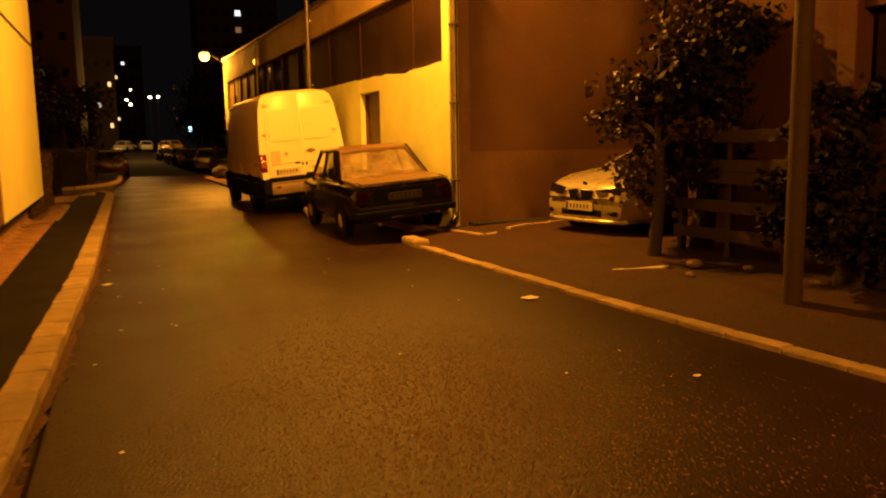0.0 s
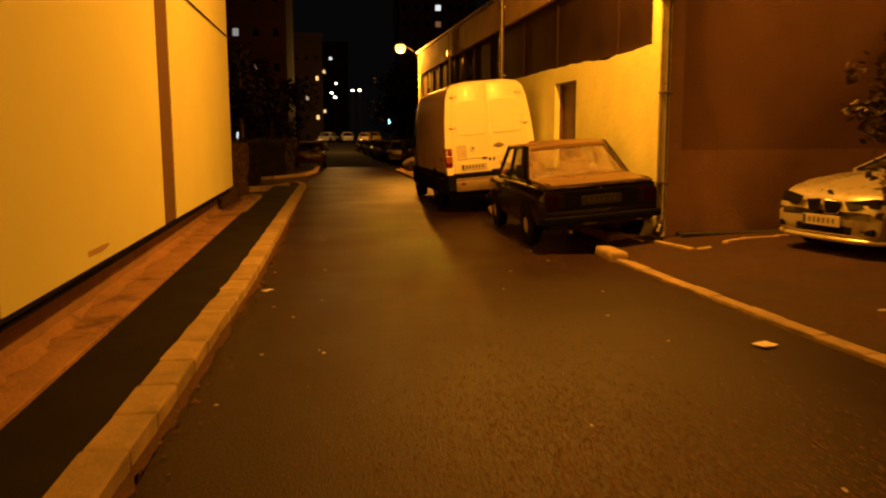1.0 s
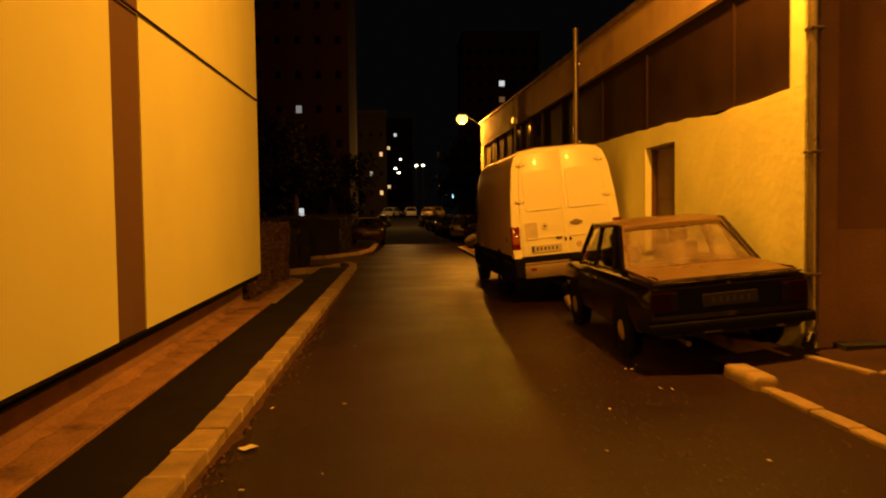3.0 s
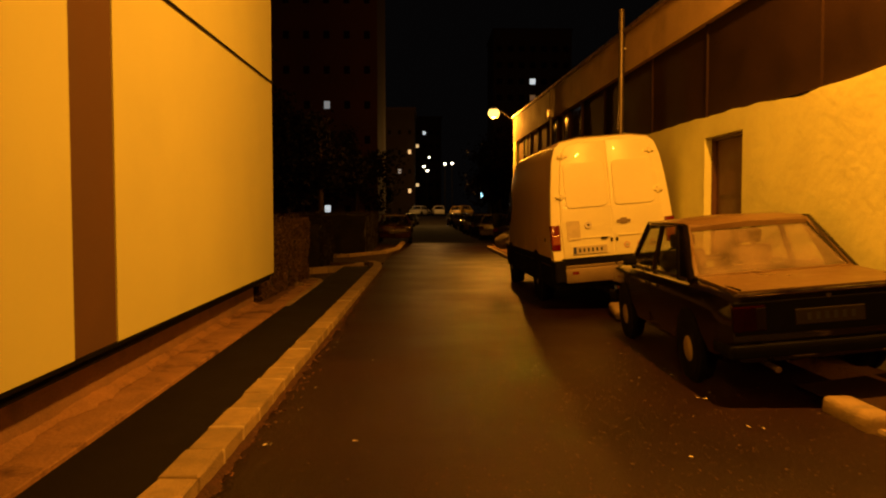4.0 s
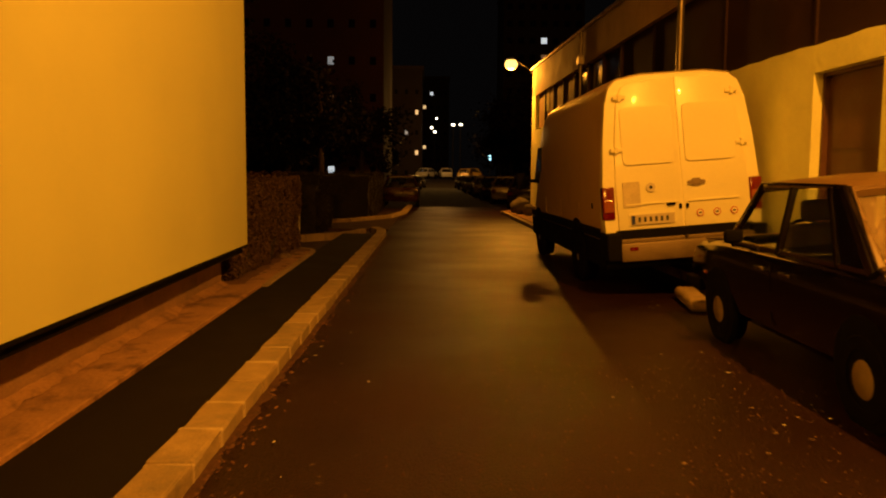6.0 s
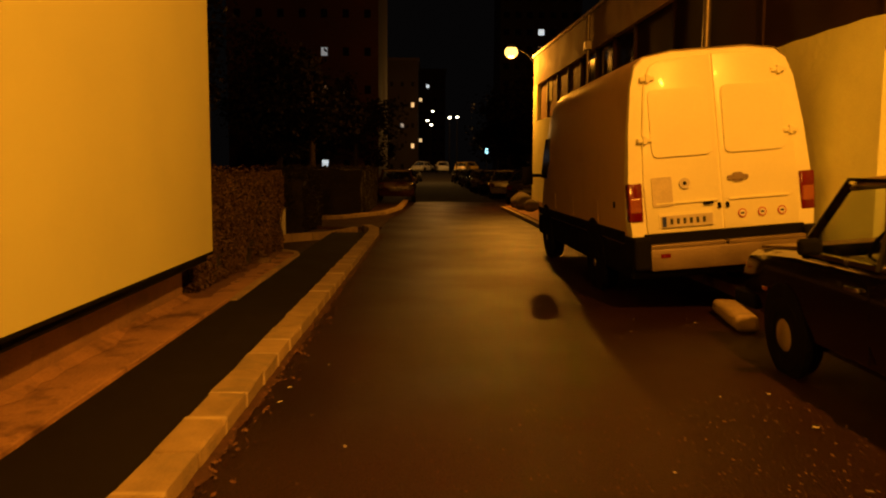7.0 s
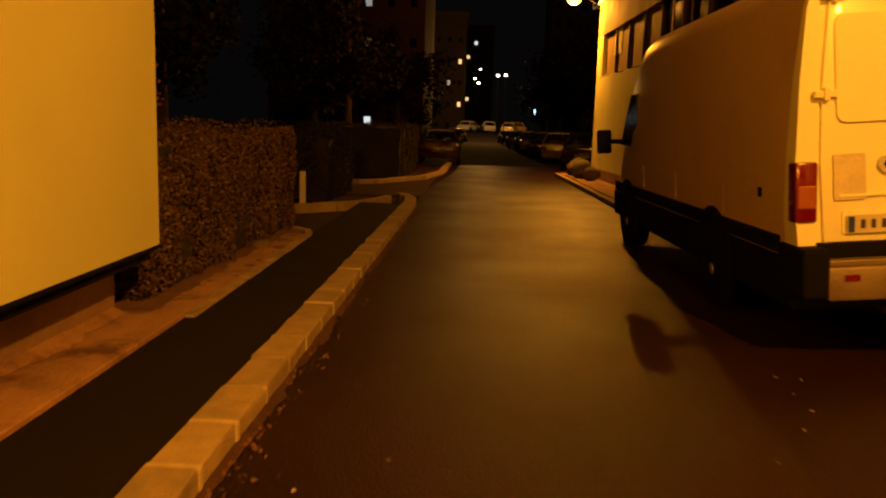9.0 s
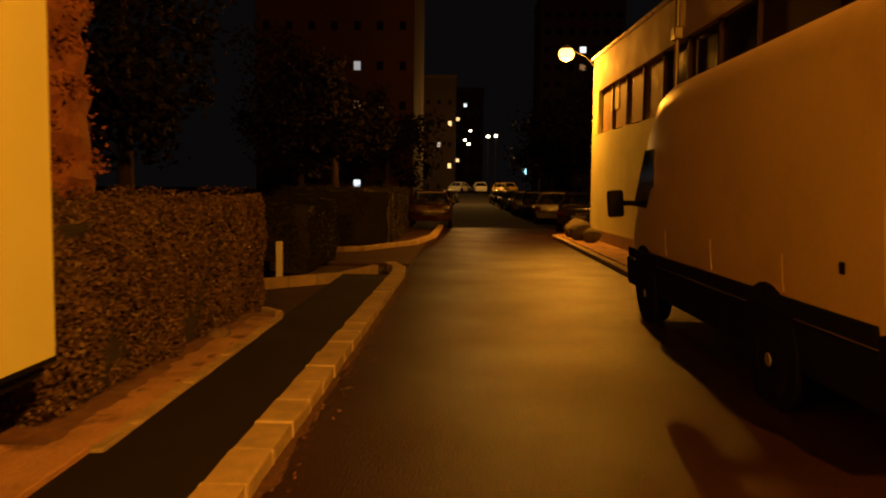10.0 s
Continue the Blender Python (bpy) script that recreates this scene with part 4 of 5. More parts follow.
part("bonnet_skin", slab([(-0.68, 3.36, 0.918), (0.68, 3.36, 0.918), (0.66, 4.16, 0.846), (-0.66, 4.16, 0.846)], 0.02), LIT_TOP, oldcar, "bonnet lightened for light on its top")
part("trunk_edge", boxes((-0.72, 0.72, -0.012, 0.012, 0.845, 0.868), bevel=0.005), CHROME, oldcar, "bright strip along the boot lid")
for s in (-1, 1):
    a, c = sorted((s * 0.50, s * 0.755))
    tl = part("tail_light", boxes((a, c, -0.03, 0.04, 0.57, 0.77), bevel=0.012), DARK_RED_LENS, oldcar, "dark red rear lamp")
    a, c = sorted((s * 0.50, s * 0.585))
    part("clear_lens", boxes((a + 0.008, c, -0.036, 0, 0.585, 0.755), bevel=0.005), GREY_LENS, tl)
    part("gutter", tube([(s * 0.735, 0.95, 0.91), (s * 0.60, 1.55, 1.375), (s * 0.60, 2.88, 1.385), (s * 0.735, 3.3, 0.91)], 0.013, 6), DARK_PAINT, oldcar, smooth=50)
    a, c = sorted((s * 0.42, s * 0.74))
    part("headlight", boxes((a, c, 4.24, 4.32, 0.54, 0.72), bevel=0.02), CLEAR_LENS, oldcar)
    part("boot_seam", boxes((s * 0.66 - 0.004, s * 0.66 + 0.004, 0.04, 0.9, 0.87, 0.9)), BLACK_PLASTIC, oldcar)
plate(oldcar, pose(0.0, -0.02, 0.66), 6, False, face=SHADED_PLATE)
part("exhaust", tube([(-0.45, -0.08, 0.27), (-0.45, 0.5, 0.29)], 0.025, 8), PIPE, oldcar)
part("boot_lock", tube([(0, -0.02, 0.81), (0, 0.01, 0.81)], 0.018, 8), CHROME, oldcar)
part("side_marker", boxes((-0.82, -0.80, 3.72, 3.78, 0.56, 0.59), bevel=0.004), CLEAR_LENS, oldcar)

# modern silver saloon with its nose to the street; local +y is the tail
silver = sedan("silver_saloon", "silver saloon parked nose to the street", pose(5.84, 9.52, 0.19, -2, 0, -79), SILVER_PAINT, 4.5, 1.8,
               [(0.0, 0.60, 0.62, 0.28), (0.05, 0.68, 0.74, 0.22), (0.22, 0.76, 0.83, 0.20), (0.5, 0.84, 0.88, 0.19), (1.0, 0.93, 0.90, 0.19), (1.35, 0.97, 0.90, 0.19), (2.5, 0.98, 0.90, 0.19), (3.7, 0.99, 0.89, 0.2), (4.3, 0.97, 0.84, 0.26), (4.5, 0.80, 0.74, 0.34)],
               (1.25, 3.75, 0.97), (2.05, 3.1, 1.40, 0.60), False, (0.88, 3.6), 0.32, 10)
for s in (-1, 1):
    k = [(s * 0.03, 0.0, 0.64), (s * 0.24, 0.02, 0.62), (s * 0.20, 0.03, 0.50), (s * 0.05, 0.01, 0.49)]
    bm = slab(k if s > 0 else k[::-1], 0.02)
    bmesh.ops.translate(bm, vec=(0, -0.03, 0), verts=bm.verts)
    g = part("kidney_grille", bm, BLACK_PLASTIC, silver, "twin black grille opening")
    part("grille_rim", tube([(x, y - 0.035, z) for x, y, z in k + [k[0]]], 0.012, 6), CHROME, g, smooth=60)
    k = [(s * 0.30, 0.03, 0.63), (s * 0.66, 0.08, 0.685), (s * 0.75, 0.17, 0.675), (s * 0.70, 0.09, 0.585), (s * 0.36, 0.02, 0.55)]
    bm = slab(k if s < 0 else k[::-1], 0.03)
    bmesh.ops.translate(bm, vec=(0, -0.06, 0), verts=bm.verts)
    hl = part("headlight", bm, BAND_GLASS, silver, "dark swept headlamp unlit")
    for q in (0.46, 0.60):
        bm = bmesh.new()
        bmesh.ops.create_uvsphere(bm, u_segments=12, v_segments=8, radius=0.026)
        part("reflector", bm, CHROME, hl, smooth=60, m=pose(s * q, 0.01 + (q - 0.4) * 0.3, 0.63))
    part("fog_opening", boxes((min(s * 0.5, s * 0.68), max(s * 0.5, s * 0.68), 0.0, 0.12, 0.29, 0.36), bevel=0.02), BLACK_PLASTIC, silver)
    a, b2 = sorted((s * 0.12, s * 0.55))
    part("bonnet_crease", tube([(s * 0.2, 0.12, 0.72), (s * 0.42, 0.7, 0.888), (s * 0.6, 1.25, 0.962)], 0.012, 6), SILVER_PAINT, silver, smooth=60)
part("lower_intake", boxes((-0.40, 0.40, -0.012, 0.08, 0.27, 0.36), bevel=0.015), BLACK_PLASTIC, silver, "dark lower air intake")
part("bumper_lip", tube([(-0.78, 0.14, 0.22), (-0.5, 0.0, 0.21), (0, -0.03, 0.21), (0.5, 0.0, 0.21), (0.78, 0.14, 0.22)], 0.03, 8), SILVER_PAINT, silver, smooth=60)
plate(silver, pose(0, -0.03, 0.405), 6, True, face=VAN_PLATE)
bm = bmesh.new()
bmesh.ops.create_cone(bm, cap_ends=True, segments=16, radius1=0.04, radius2=0.035, depth=0.01)
part("badge", bm, BLUE_INK, silver, m=pose(0, 0.07, 0.715, -60, 0, 0))

# parked cars down the street
FAR_ST = [(0.0, 0.70, 0.70, 0.34), (0.06, 0.86, 0.78, 0.28), (0.7, 0.92, 0.83, 0.24), (2.0, 0.94, 0.84, 0.24), (3.2, 0.92, 0.83, 0.24), (3.9, 0.80, 0.80, 0.26), (4.15, 0.62, 0.72, 0.32)]
FAR_ARGS = (4.15, 1.68, FAR_ST, (0.55, 3.1, 0.93), (1.0, 2.4, 1.42, 0.6), False, (0.8, 3.3), 0.3)
red = sedan("red_hatchback", "dark red hatchback parked at the kerb", pose(-0.75, 43.2, 0, 0, 0, 1), RED_PAINT, *FAR_ARGS)
dark_far = sedan("dark_hatchback", "dark hatchback parked beyond the lamp", pose(4.6, 41.5, 0, 0, 0, -14), DARK_PAINT, *FAR_ARGS)
pale_far = sedan("pale_hatchback", "pale hatchback parked down the street", pose(4.4, 47.5, 0, 0, 0, -8), GREY_PAINT, *FAR_ARGS)
for c in (red, dark_far, pale_far):
    c["group"] = "cars parked down the street"
    for s in (-1, 1):
        a, b2 = sorted((s * 0.56, s * 0.76))
        part("tail_light", boxes((a, b2, -0.02, 0.08, 0.6, 0.76), bevel=0.015), DARK_RED_LENS if c is not red else GREY_LENS, c)
    plate(c, pose(0, -0.02, 0.55), 6, False, face=SHADED_PLATE)
for i, (x, y, src) in enumerate(((4.3, 54, dark_far), (4.2, 60, pale_far), (4.3, 66.5, dark_far), (4.1, 73, pale_far), (4.2, 80, pale_far), (4.1, 88, dark_far), (4.0, 96, pale_far), (-1.2, 63, dark_far), (-1.3, 86, pale_far), (-1.1, 97, pale_far))):
    copy_thing(src, pose(x, y, 0, 0, 0, -3 + i % 3))


pale_car = sedan("white_hatchback", "white hatchback parked under the distant lamps", pose(2.7, 115, 1.0, 0, 0, 4), PLATE, *FAR_ARGS)
taxi = sedan("yellow_hatchback", "yellow hatchback parked under the distant lamps", pose(4.7, 111, 0.92, 0, 0, -12), TAXI, *FAR_ARGS)
pale_car["group"] = taxi["group"] = "cars under the distant lamps"
copy_thing(pale_car, pose(-0.9, 116, 1.0, 0, 0, -25))
copy_thing(taxi, pose(6.6, 114, 1.0, 0, 0, 20))
solid("far_forecourt", boxes((-9, -0.5, 112, 160, 0.6, 1.0), (4.4, 12, 112, 160, 0.6, 1.0)), ASPHALT_OLD, "raised asphalt forecourt under the distant lamps", "ground", "structure")


# ---------------------------------------------------------------- planting
def leaf_cloud(points, size, seed, stretch=1.5):
    """Small folded leaves at given points: two triangles each, turned at random."""
    rnd = random.Random(seed)
    verts, faces = [], []
    for p in points:
        s = size * rnd.uniform(0.6, 1.3)
        e = Euler((rnd.uniform(-1.2, 1.2), rnd.uniform(-1.2, 1.2), rnd.uniform(0, 6.28))).to_matrix()
        k = len(verts)
        for q in ((-0.5, 0, 0), (0, -stretch / 2, 0.12), (0.5, 0, 0), (0, stretch / 2, 0.12)):
            verts.append(Vector(p) + e @ (Vector(q) * s))
        faces += [(k, k + 1, k + 2), (k, k + 2, k + 3)]
    me = bpy.data.meshes.new("leaves")
    me.from_pydata(verts, [], faces)
    return me


def leaves(parent, name, points, size, seed, material, label=""):
    me = leaf_cloud(points, size, seed)
    me.materials.append(material)
    ob = new(name, me)
    ob.parent = parent
    if label:
        ob["label"] = label
    return ob


def hedge(name, label, x0, x1, y0, y1, h, n, seed, base=0.08, leaf=None):
    t = thing(name, label, "hedge", pose(0, 0, 0))
    rnd = random.Random(seed)
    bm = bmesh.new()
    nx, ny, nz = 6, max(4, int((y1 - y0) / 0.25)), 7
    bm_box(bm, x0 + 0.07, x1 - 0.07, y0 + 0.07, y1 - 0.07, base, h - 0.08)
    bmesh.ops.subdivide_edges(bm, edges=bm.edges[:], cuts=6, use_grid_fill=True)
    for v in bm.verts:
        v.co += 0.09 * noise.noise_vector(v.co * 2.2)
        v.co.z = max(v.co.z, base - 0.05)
    part("core", bm, mat("hedge_core", (0.02, 0.015, 0.008), 0.95, vary=0.3, scale=9, fine=50, bump=0.5), t, "dark solid core behind the leaves")
    pts = []
    def soft(p):
        v = Vector(p)
        return v + 0.11 * noise.noise_vector(v * 1.9) + 0.03 * noise.noise_vector(v * 8)
    for _ in range(n):
        f = rnd.random()
        inset = abs(rnd.gauss(0, 0.05))
        z = base + (h - base) * (1 - rnd.random() ** 1.25)
        if f < 0.5:
            p = (x1 - inset, rnd.uniform(y0, y1), z)
        elif f < 0.72:
            p = (rnd.uniform(x0, x1), rnd.uniform(y0, y1), h - inset)
        elif f < 0.88:
            p = (rnd.uniform(x0, x1), y0 + inset, z)
        else:
            p = (rnd.uniform(x0, x1), y1 - inset, z)
        pts.append(soft(p))
    for _ in range(n // 60):
        pts.append(soft((rnd.uniform(x0, x1), rnd.uniform(y0, y1), h + rnd.uniform(0.0, 0.12))))
    leaves(t, "foliage", pts, 0.026, seed + 1, leaf or HEDGE, "small dense leaves")
    stems = bmesh.new()
    for _ in range(24):
        y = rnd.uniform(y0 + 0.1, y1 - 0.1)
        x = x1 - rnd.uniform(0.12, 0.3)
        tube([(x, y, base - 0.05), (x + rnd.uniform(-0.06, 0.06), y + rnd.uniform(-0.08, 0.08), base + 0.45)], [0.014, 0.008], 5, stems)
    part("stems", stems, BARK, t)
    return t


hedge("hedge", "clipped brownish hedge beside the pavement", -3.4, -1.82, 17.75, 22.7, 1.33, 85000, 11)
# The next two hedges take the leaf colour darkened for shade.
hedge("hedge_far", "dark clipped hedge past the path", -3.7, -2.15, 27.2, 30.2, 1.26, 22000, 21, 0.0, HEDGE_SHADED)
hedge("hedge_corner", "low dark shrubs behind the side street kerb", -4.6, -1.4, 34.2, 41.5, 1.5, 26000, 31, 0.0, HEDGE_SHADED)
solid("marker_post", boxes((-2.47, -2.37, 25.95, 26.03, -0.05, 0.62), bevel=0.012), PLATE, "short white painted post beside the hedge", "post")


def conifer(name, label, x, y, h, r, n, seed):
    """A columnar conifer: trunk, drooping tiers of sprays."""
    t = thing(name, label, "tree", pose(x, y, 0))
    rnd = random.Random(seed)
    part("trunk", tube([(0, 0, -0.1), (0.05, 0, h * 0.5), (0, 0.03, h)], [0.16, 0.1, 0.02], 8), BARK, t, smooth=60)
    limbs = bmesh.new()
    pts = []
    tiers = int(h / 0.42)
    for i in range(tiers):
        z = 0.7 + (h - 0.8) * i / tiers
        rr = r * (1.05 - 0.75 * (z / h) ** 2) * rnd.uniform(0.75, 1.15)
        for k in range(7):
            a = rnd.uniform(0, 6.28)
            q = rr * rnd.uniform(0.75, 1.15)
            end = Vector((math.cos(a) * q, math.sin(a) * q, z - 0.18))
            tube([(0, 0, z), end], [0.02, 0.006], 4, limbs)
            for _ in range(n // (tiers * 7)):
                f = rnd.uniform(0.35, 1.05)
                pts.append(Vector((0, 0, z)).lerp(end, f) + Vector((rnd.gauss(0, 0.07), rnd.gauss(0, 0.07), rnd.gauss(0, 0.07))))
    part("branchwork", limbs, BARK, t)
    core = bmesh.new()
    tube([(0, 0, 0.5 + 0.21 * k) for k in range(int((h - 0.8) / 0.21))], [r * (0.92 - 0.6 * (0.21 * k / h) ** 2) * (0.82 + 0.18 * (k % 2)) for k in range(int((h - 0.8) / 0.21))], 14, core)
    for v in core.verts:
        v.co += 0.1 * noise.noise_vector(v.co * 4)
    part("inner_foliage", core, CONIFER, t, "dense inner sprays")
    leaves(t, "crown", pts, 0.045, seed + 5, CONIFER, "layered dark sprays")
    return t


conifer("conifer", "tall narrow conifer with layered branches", -3.8, 21.5, 9.0, 0.52, 30000, 41)


def tree(name, label, x, y, z0, h, crown, n, seed, lean=(0.0, 0.0), size=0.085, low=0.45, leaf=None, girth=1.0):
    """A broadleaf: tapered trunk, forking limbs, leaves in clumps round the twig ends."""
    t = thing(name, label, "tree", pose(x, y, z0))
    rnd = random.Random(seed)
    top = Vector((lean[0], lean[1], h * 0.7))
    part("trunk", tube([(0, 0, -0.15), tuple(top * 0.25 + Vector((0.04, -0.03, 0))), tuple(top * 0.6), tuple(top)], [g * girth for g in (0.12 + h * 0.008, 0.1 + h * 0.006, 0.07 + h * 0.004, 0.03)], 9), BARK, t, smooth=60)
    limbs, pts = bmesh.new(), []
    for i in range(16):
        f = rnd.uniform(low, 1.0)
        a = rnd.uniform(0, 6.28)
        s = top * f
        reach = crown * rnd.uniform(0.5, 1.0)
        e = s + Vector((math.cos(a) * reach, math.sin(a) * reach, rnd.uniform(-0.1, 0.45) * crown))
        mid = s.lerp(e, 0.5) + Vector((0, 0, 0.12 * crown))
        tube([s, mid, e], [0.04, 0.025, 0.008], 5, limbs)
        for _ in range(9):
            c = mid.lerp(e, rnd.uniform(0, 1.1)) + Vector([rnd.gauss(0, 0.16) * crown for _ in range(3)])
            rad = rnd.uniform(0.1, 0.22) * crown
            for _ in range(n // 144):
                pts.append(c + Vector([rnd.gauss(0, 0.6) * rad for _ in range(3)]))
    part("branchwork", limbs, BARK, t, smooth=60)
    leaves(t, "crown", pts, size, seed + 7, leaf or LEAF, "loose olive-brown leaves")
    return t


tree("street_tree", "small leafy tree at the car park edge", 5.5, 7.4, 0.2, 3.9, 0.66, 2600, 51, (0.15, 0.1), 0.06, 0.08, None, 0.55)
tree("ivy_tree", "dark leafy tree behind the fence", 6.25, 7.5, 0.3, 3.5, 0.95, 9000, 61, (0.1, 0.0), 0.08, 0.35, LEAF_SHADED)
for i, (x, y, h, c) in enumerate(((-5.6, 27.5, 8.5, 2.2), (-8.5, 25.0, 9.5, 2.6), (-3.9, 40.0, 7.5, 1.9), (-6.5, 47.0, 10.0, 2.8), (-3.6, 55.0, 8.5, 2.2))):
    tree("garden_tree", "dark broadleaf tree behind the hedges", x, y, 0, h, c, 6500, 70 + i, (0.1, 0.0), 0.14, 0.35, LEAF_SHADED)
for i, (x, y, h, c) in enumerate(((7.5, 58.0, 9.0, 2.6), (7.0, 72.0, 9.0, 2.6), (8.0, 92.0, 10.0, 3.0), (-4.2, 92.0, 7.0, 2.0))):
    tree("avenue_tree", "dark tree beside the far street", x, y, 0, h, c, 3000, 90 + i, (0.1, 0.0), 0.22, 0.35, LEAF_SHADED)


# ---------------------------------------------------------------- yard wall, gate and pole by the car park
part_wall = thing("yard_wall", "red-brown plastered yard wall with a dark gateway and unseen light-blocking lengths", "wall", kind="structure")
# Second and fourth boxes are never in view; added to block lamplight.
part("wall", boxes((6.7, 7.0, 5.98, 8.3, 0.1, 3.5), (7.0, 20.0, 8.05, 8.3, 0.1, 5.2), (6.7, 7.0, 3.2, 5.8, 2.72, 3.5), (6.7, 7.0, -12, 3.2, 0.1, 3.5), bevel=0.01), RUST_WALL, part_wall)
part("pier", boxes((6.62, 7.0, 5.78, 6.0, 0.1, 3.4), bevel=0.012), RUST_WALL, part_wall)
gate = thing("yard_gate", "closed dark sheet-metal yard gate", "gate")
for i in range(8):
    y = 3.24 + i * 0.31
    part("board", boxes((6.8, 6.83, y, y + 0.295, 0.25, 2.66), bevel=0.006), BAND, gate)
for z in (0.5, 2.3):
    part("rail", boxes((6.83, 6.88, 3.22, 5.76, z, z + 0.07)), BAND, gate)
fence = thing("slat_fence", "weathered wooden slat fence under the tree", "fence")
for y in (5.95, 6.75, 7.55):
    part("post", boxes((5.98, 6.06, y - 0.04, y + 0.04, 0.1, 1.62), bevel=0.01), WOOD, fence)
for i in range(5):
    z = 0.45 + i * 0.25
    part("slat", boxes((5.94, 5.97, 5.9, 7.6, z, z + 0.13), bevel=0.006), WOOD, fence, m=pose(0, 0, 0, 0.5 * (i % 3 - 1), 0, 0))
pole = thing("utility_pole", "tall weathered wooden utility pole", "pole")
part("pole", tube([(5.02, 4.88, 0.0), (5.02, 4.88, 2.5), (5.0, 4.9, 6.2)], [0.078, 0.074, 0.068], 12), WOOD, pole, smooth=60)
for i, (x, y, s) in enumerate(((5.05, 6.2, 0.05), (5.35, 6.5, 0.08), (5.6, 6.0, 0.06), (5.6, 5.2, 0.05))):
    bm = bmesh.new()
    bmesh.ops.create_icosphere(bm, subdivisions=2, radius=s)
    for v in bm.verts:
        v.co += 0.3 * s * noise.noise_vector(v.co * 9 + Vector((i, 0, 0)))
        v.co.z *= 0.6
    solid("rubble_stone", bm, STONE, "rough grey stone lying at the verge", "stone", group="stones on the verge", smooth=40, m=pose(x, y, lot_z(x, y) + s * 0.4))
kerb_run("verge_edging", "broken edging stones along the verge", [(5.05, 6.3), (5.2, 4.6), (5.35, 2.5)], 0.08)
tree("ivy_bush", "dark ragged bush at the foot of the pole", 5.75, 5.0, 0.15, 2.2, 0.62, 4200, 121, (0.0, 0.1), 0.07, 0.1, LEAF_SHADED)
LINE = mat("worn_white_paint", (0.5, 0.46, 0.4), 0.8, vary=0.3, scale=6, fine=60, bump=0.2, stain=(0.15, 0.13, 0.11), stain_scale=5, stain_amount=0.8)
for n2, pts in (("bay_line", [(4.72, 7.05), (4.80, 6.97), (6.9, 8.05), (6.82, 8.13)]), ("bay_line", [(4.72, 7.05), (4.8, 6.98), (5.2, 6.72), (5.12, 6.68)])):
    solid(n2, prism(pts, lambda x, y: lot_z(x, y) - 0.01, lambda x, y: lot_z(x, y) + 0.005), LINE, "worn white parking bay line", "road marking", "structure")


# ---------------------------------------------------------------- litter, patch, stones
rnd = random.Random(5)


def scrap(name, label, x, y, z, w, d, yaw, material=PAPER):
    bm = bmesh.new()
    rows = [[bm.verts.new((w * (i / 3 - 0.5), d * (j / 2 - 0.5), 0.012 + 0.007 * noise.noise(Vector((x * 3 + i, y * 3 + j, 0.3))))) for i in range(4)] for j in range(3)]
    for r, s in zip(rows, rows[1:]):
        for k in range(3):
            bm.faces.new((r[k], r[k + 1], s[k + 1], s[k]))
    return solid(name, bm, material, label, "litter", group="litter on the street", m=pose(x, y, z + 0.008, 0, 0, yaw))


scrap("paper_scrap", "crumpled pale paper scrap on the asphalt", 3.5, 6.6, 0, 0.15, 0.12, 20)
scrap("paper_scrap", "crumpled pale paper scrap by the kerb", -0.28, 9.3, 0, 0.12, 0.08, 50)
scrap("paper_scrap", "small pale paper scrap on the asphalt", 3.25, 3.9, 0, 0.05, 0.035, 10)
for i in range(110):
    x = rnd.choice((rnd.uniform(-0.35, 0.3), rnd.uniform(1.6, 3.2), rnd.uniform(2.3, 3.2)))
    scrap("dry_leaf", "dry curled leaf on the asphalt", x, rnd.uniform(4, 17), 0, rnd.uniform(0.014, 0.034), rnd.uniform(0.012, 0.026), rnd.uniform(0, 180), PAPER if i % 3 == 0 else STONE)
verts, faces = [], []
for i in range(1500):
    y = 3 + 24 * rnd.random() ** 0.7
    p = Vector((kerb_face(y) + abs(rnd.gauss(0, 0.09)), y, 0.008))
    e = Euler((rnd.uniform(-0.5, 0.5), rnd.uniform(-0.5, 0.5), rnd.uniform(0, 6))).to_matrix()
    s = rnd.uniform(0.010, 0.026)
    k = len(verts)
    verts += [p + e @ (Vector(q) * s) for q in ((-0.5, 0, 0), (0, -0.8, 0.15), (0.5, 0, 0), (0, 0.8, 0.15))]
    faces += [(k, k + 1, k + 2), (k, k + 2, k + 3)]
me = bpy.data.meshes.new("gutter_leaves")
me.from_pydata(verts, [], faces)
me.materials.append(SOIL)
tagged(new("gutter_leaves", me), "dry leaf litter along the kerb foot", "leaf litter", kind="stuff")
# Loose grit, given a pale colour to imitate glints on the road.
verts, faces = [], []
for i in range(5200):
    p = Vector((min(3.7, max(-0.35, rnd.gauss(2.0, 0.95))), 2.2 + 12 * rnd.random() ** 1.6, 0.004))
    s = rnd.uniform(0.003, 0.009)
    k = len(verts)
    verts += [p + Vector(q) * s for q in ((-1, 0, 0), (0, -1.2, 0), (1.1, 0, 0), (0, 1, 0), (0.1, 0, 0.8))]
    faces += [(k, k + 1, k + 4), (k + 1, k + 2, k + 4), (k + 2, k + 3, k + 4), (k + 3, k, k + 4)]
me = bpy.data.meshes.new("loose_grit")
me.from_pydata(verts, [], faces)
me.materials.append(GRIT)
tagged(new("loose_grit", me), "loose grit scattered over the asphalt, pale for lamp glitter", "grit", kind="stuff")
# Bare stones gathered and paled where the corner lamp's glitter shows.
verts, faces = [], []
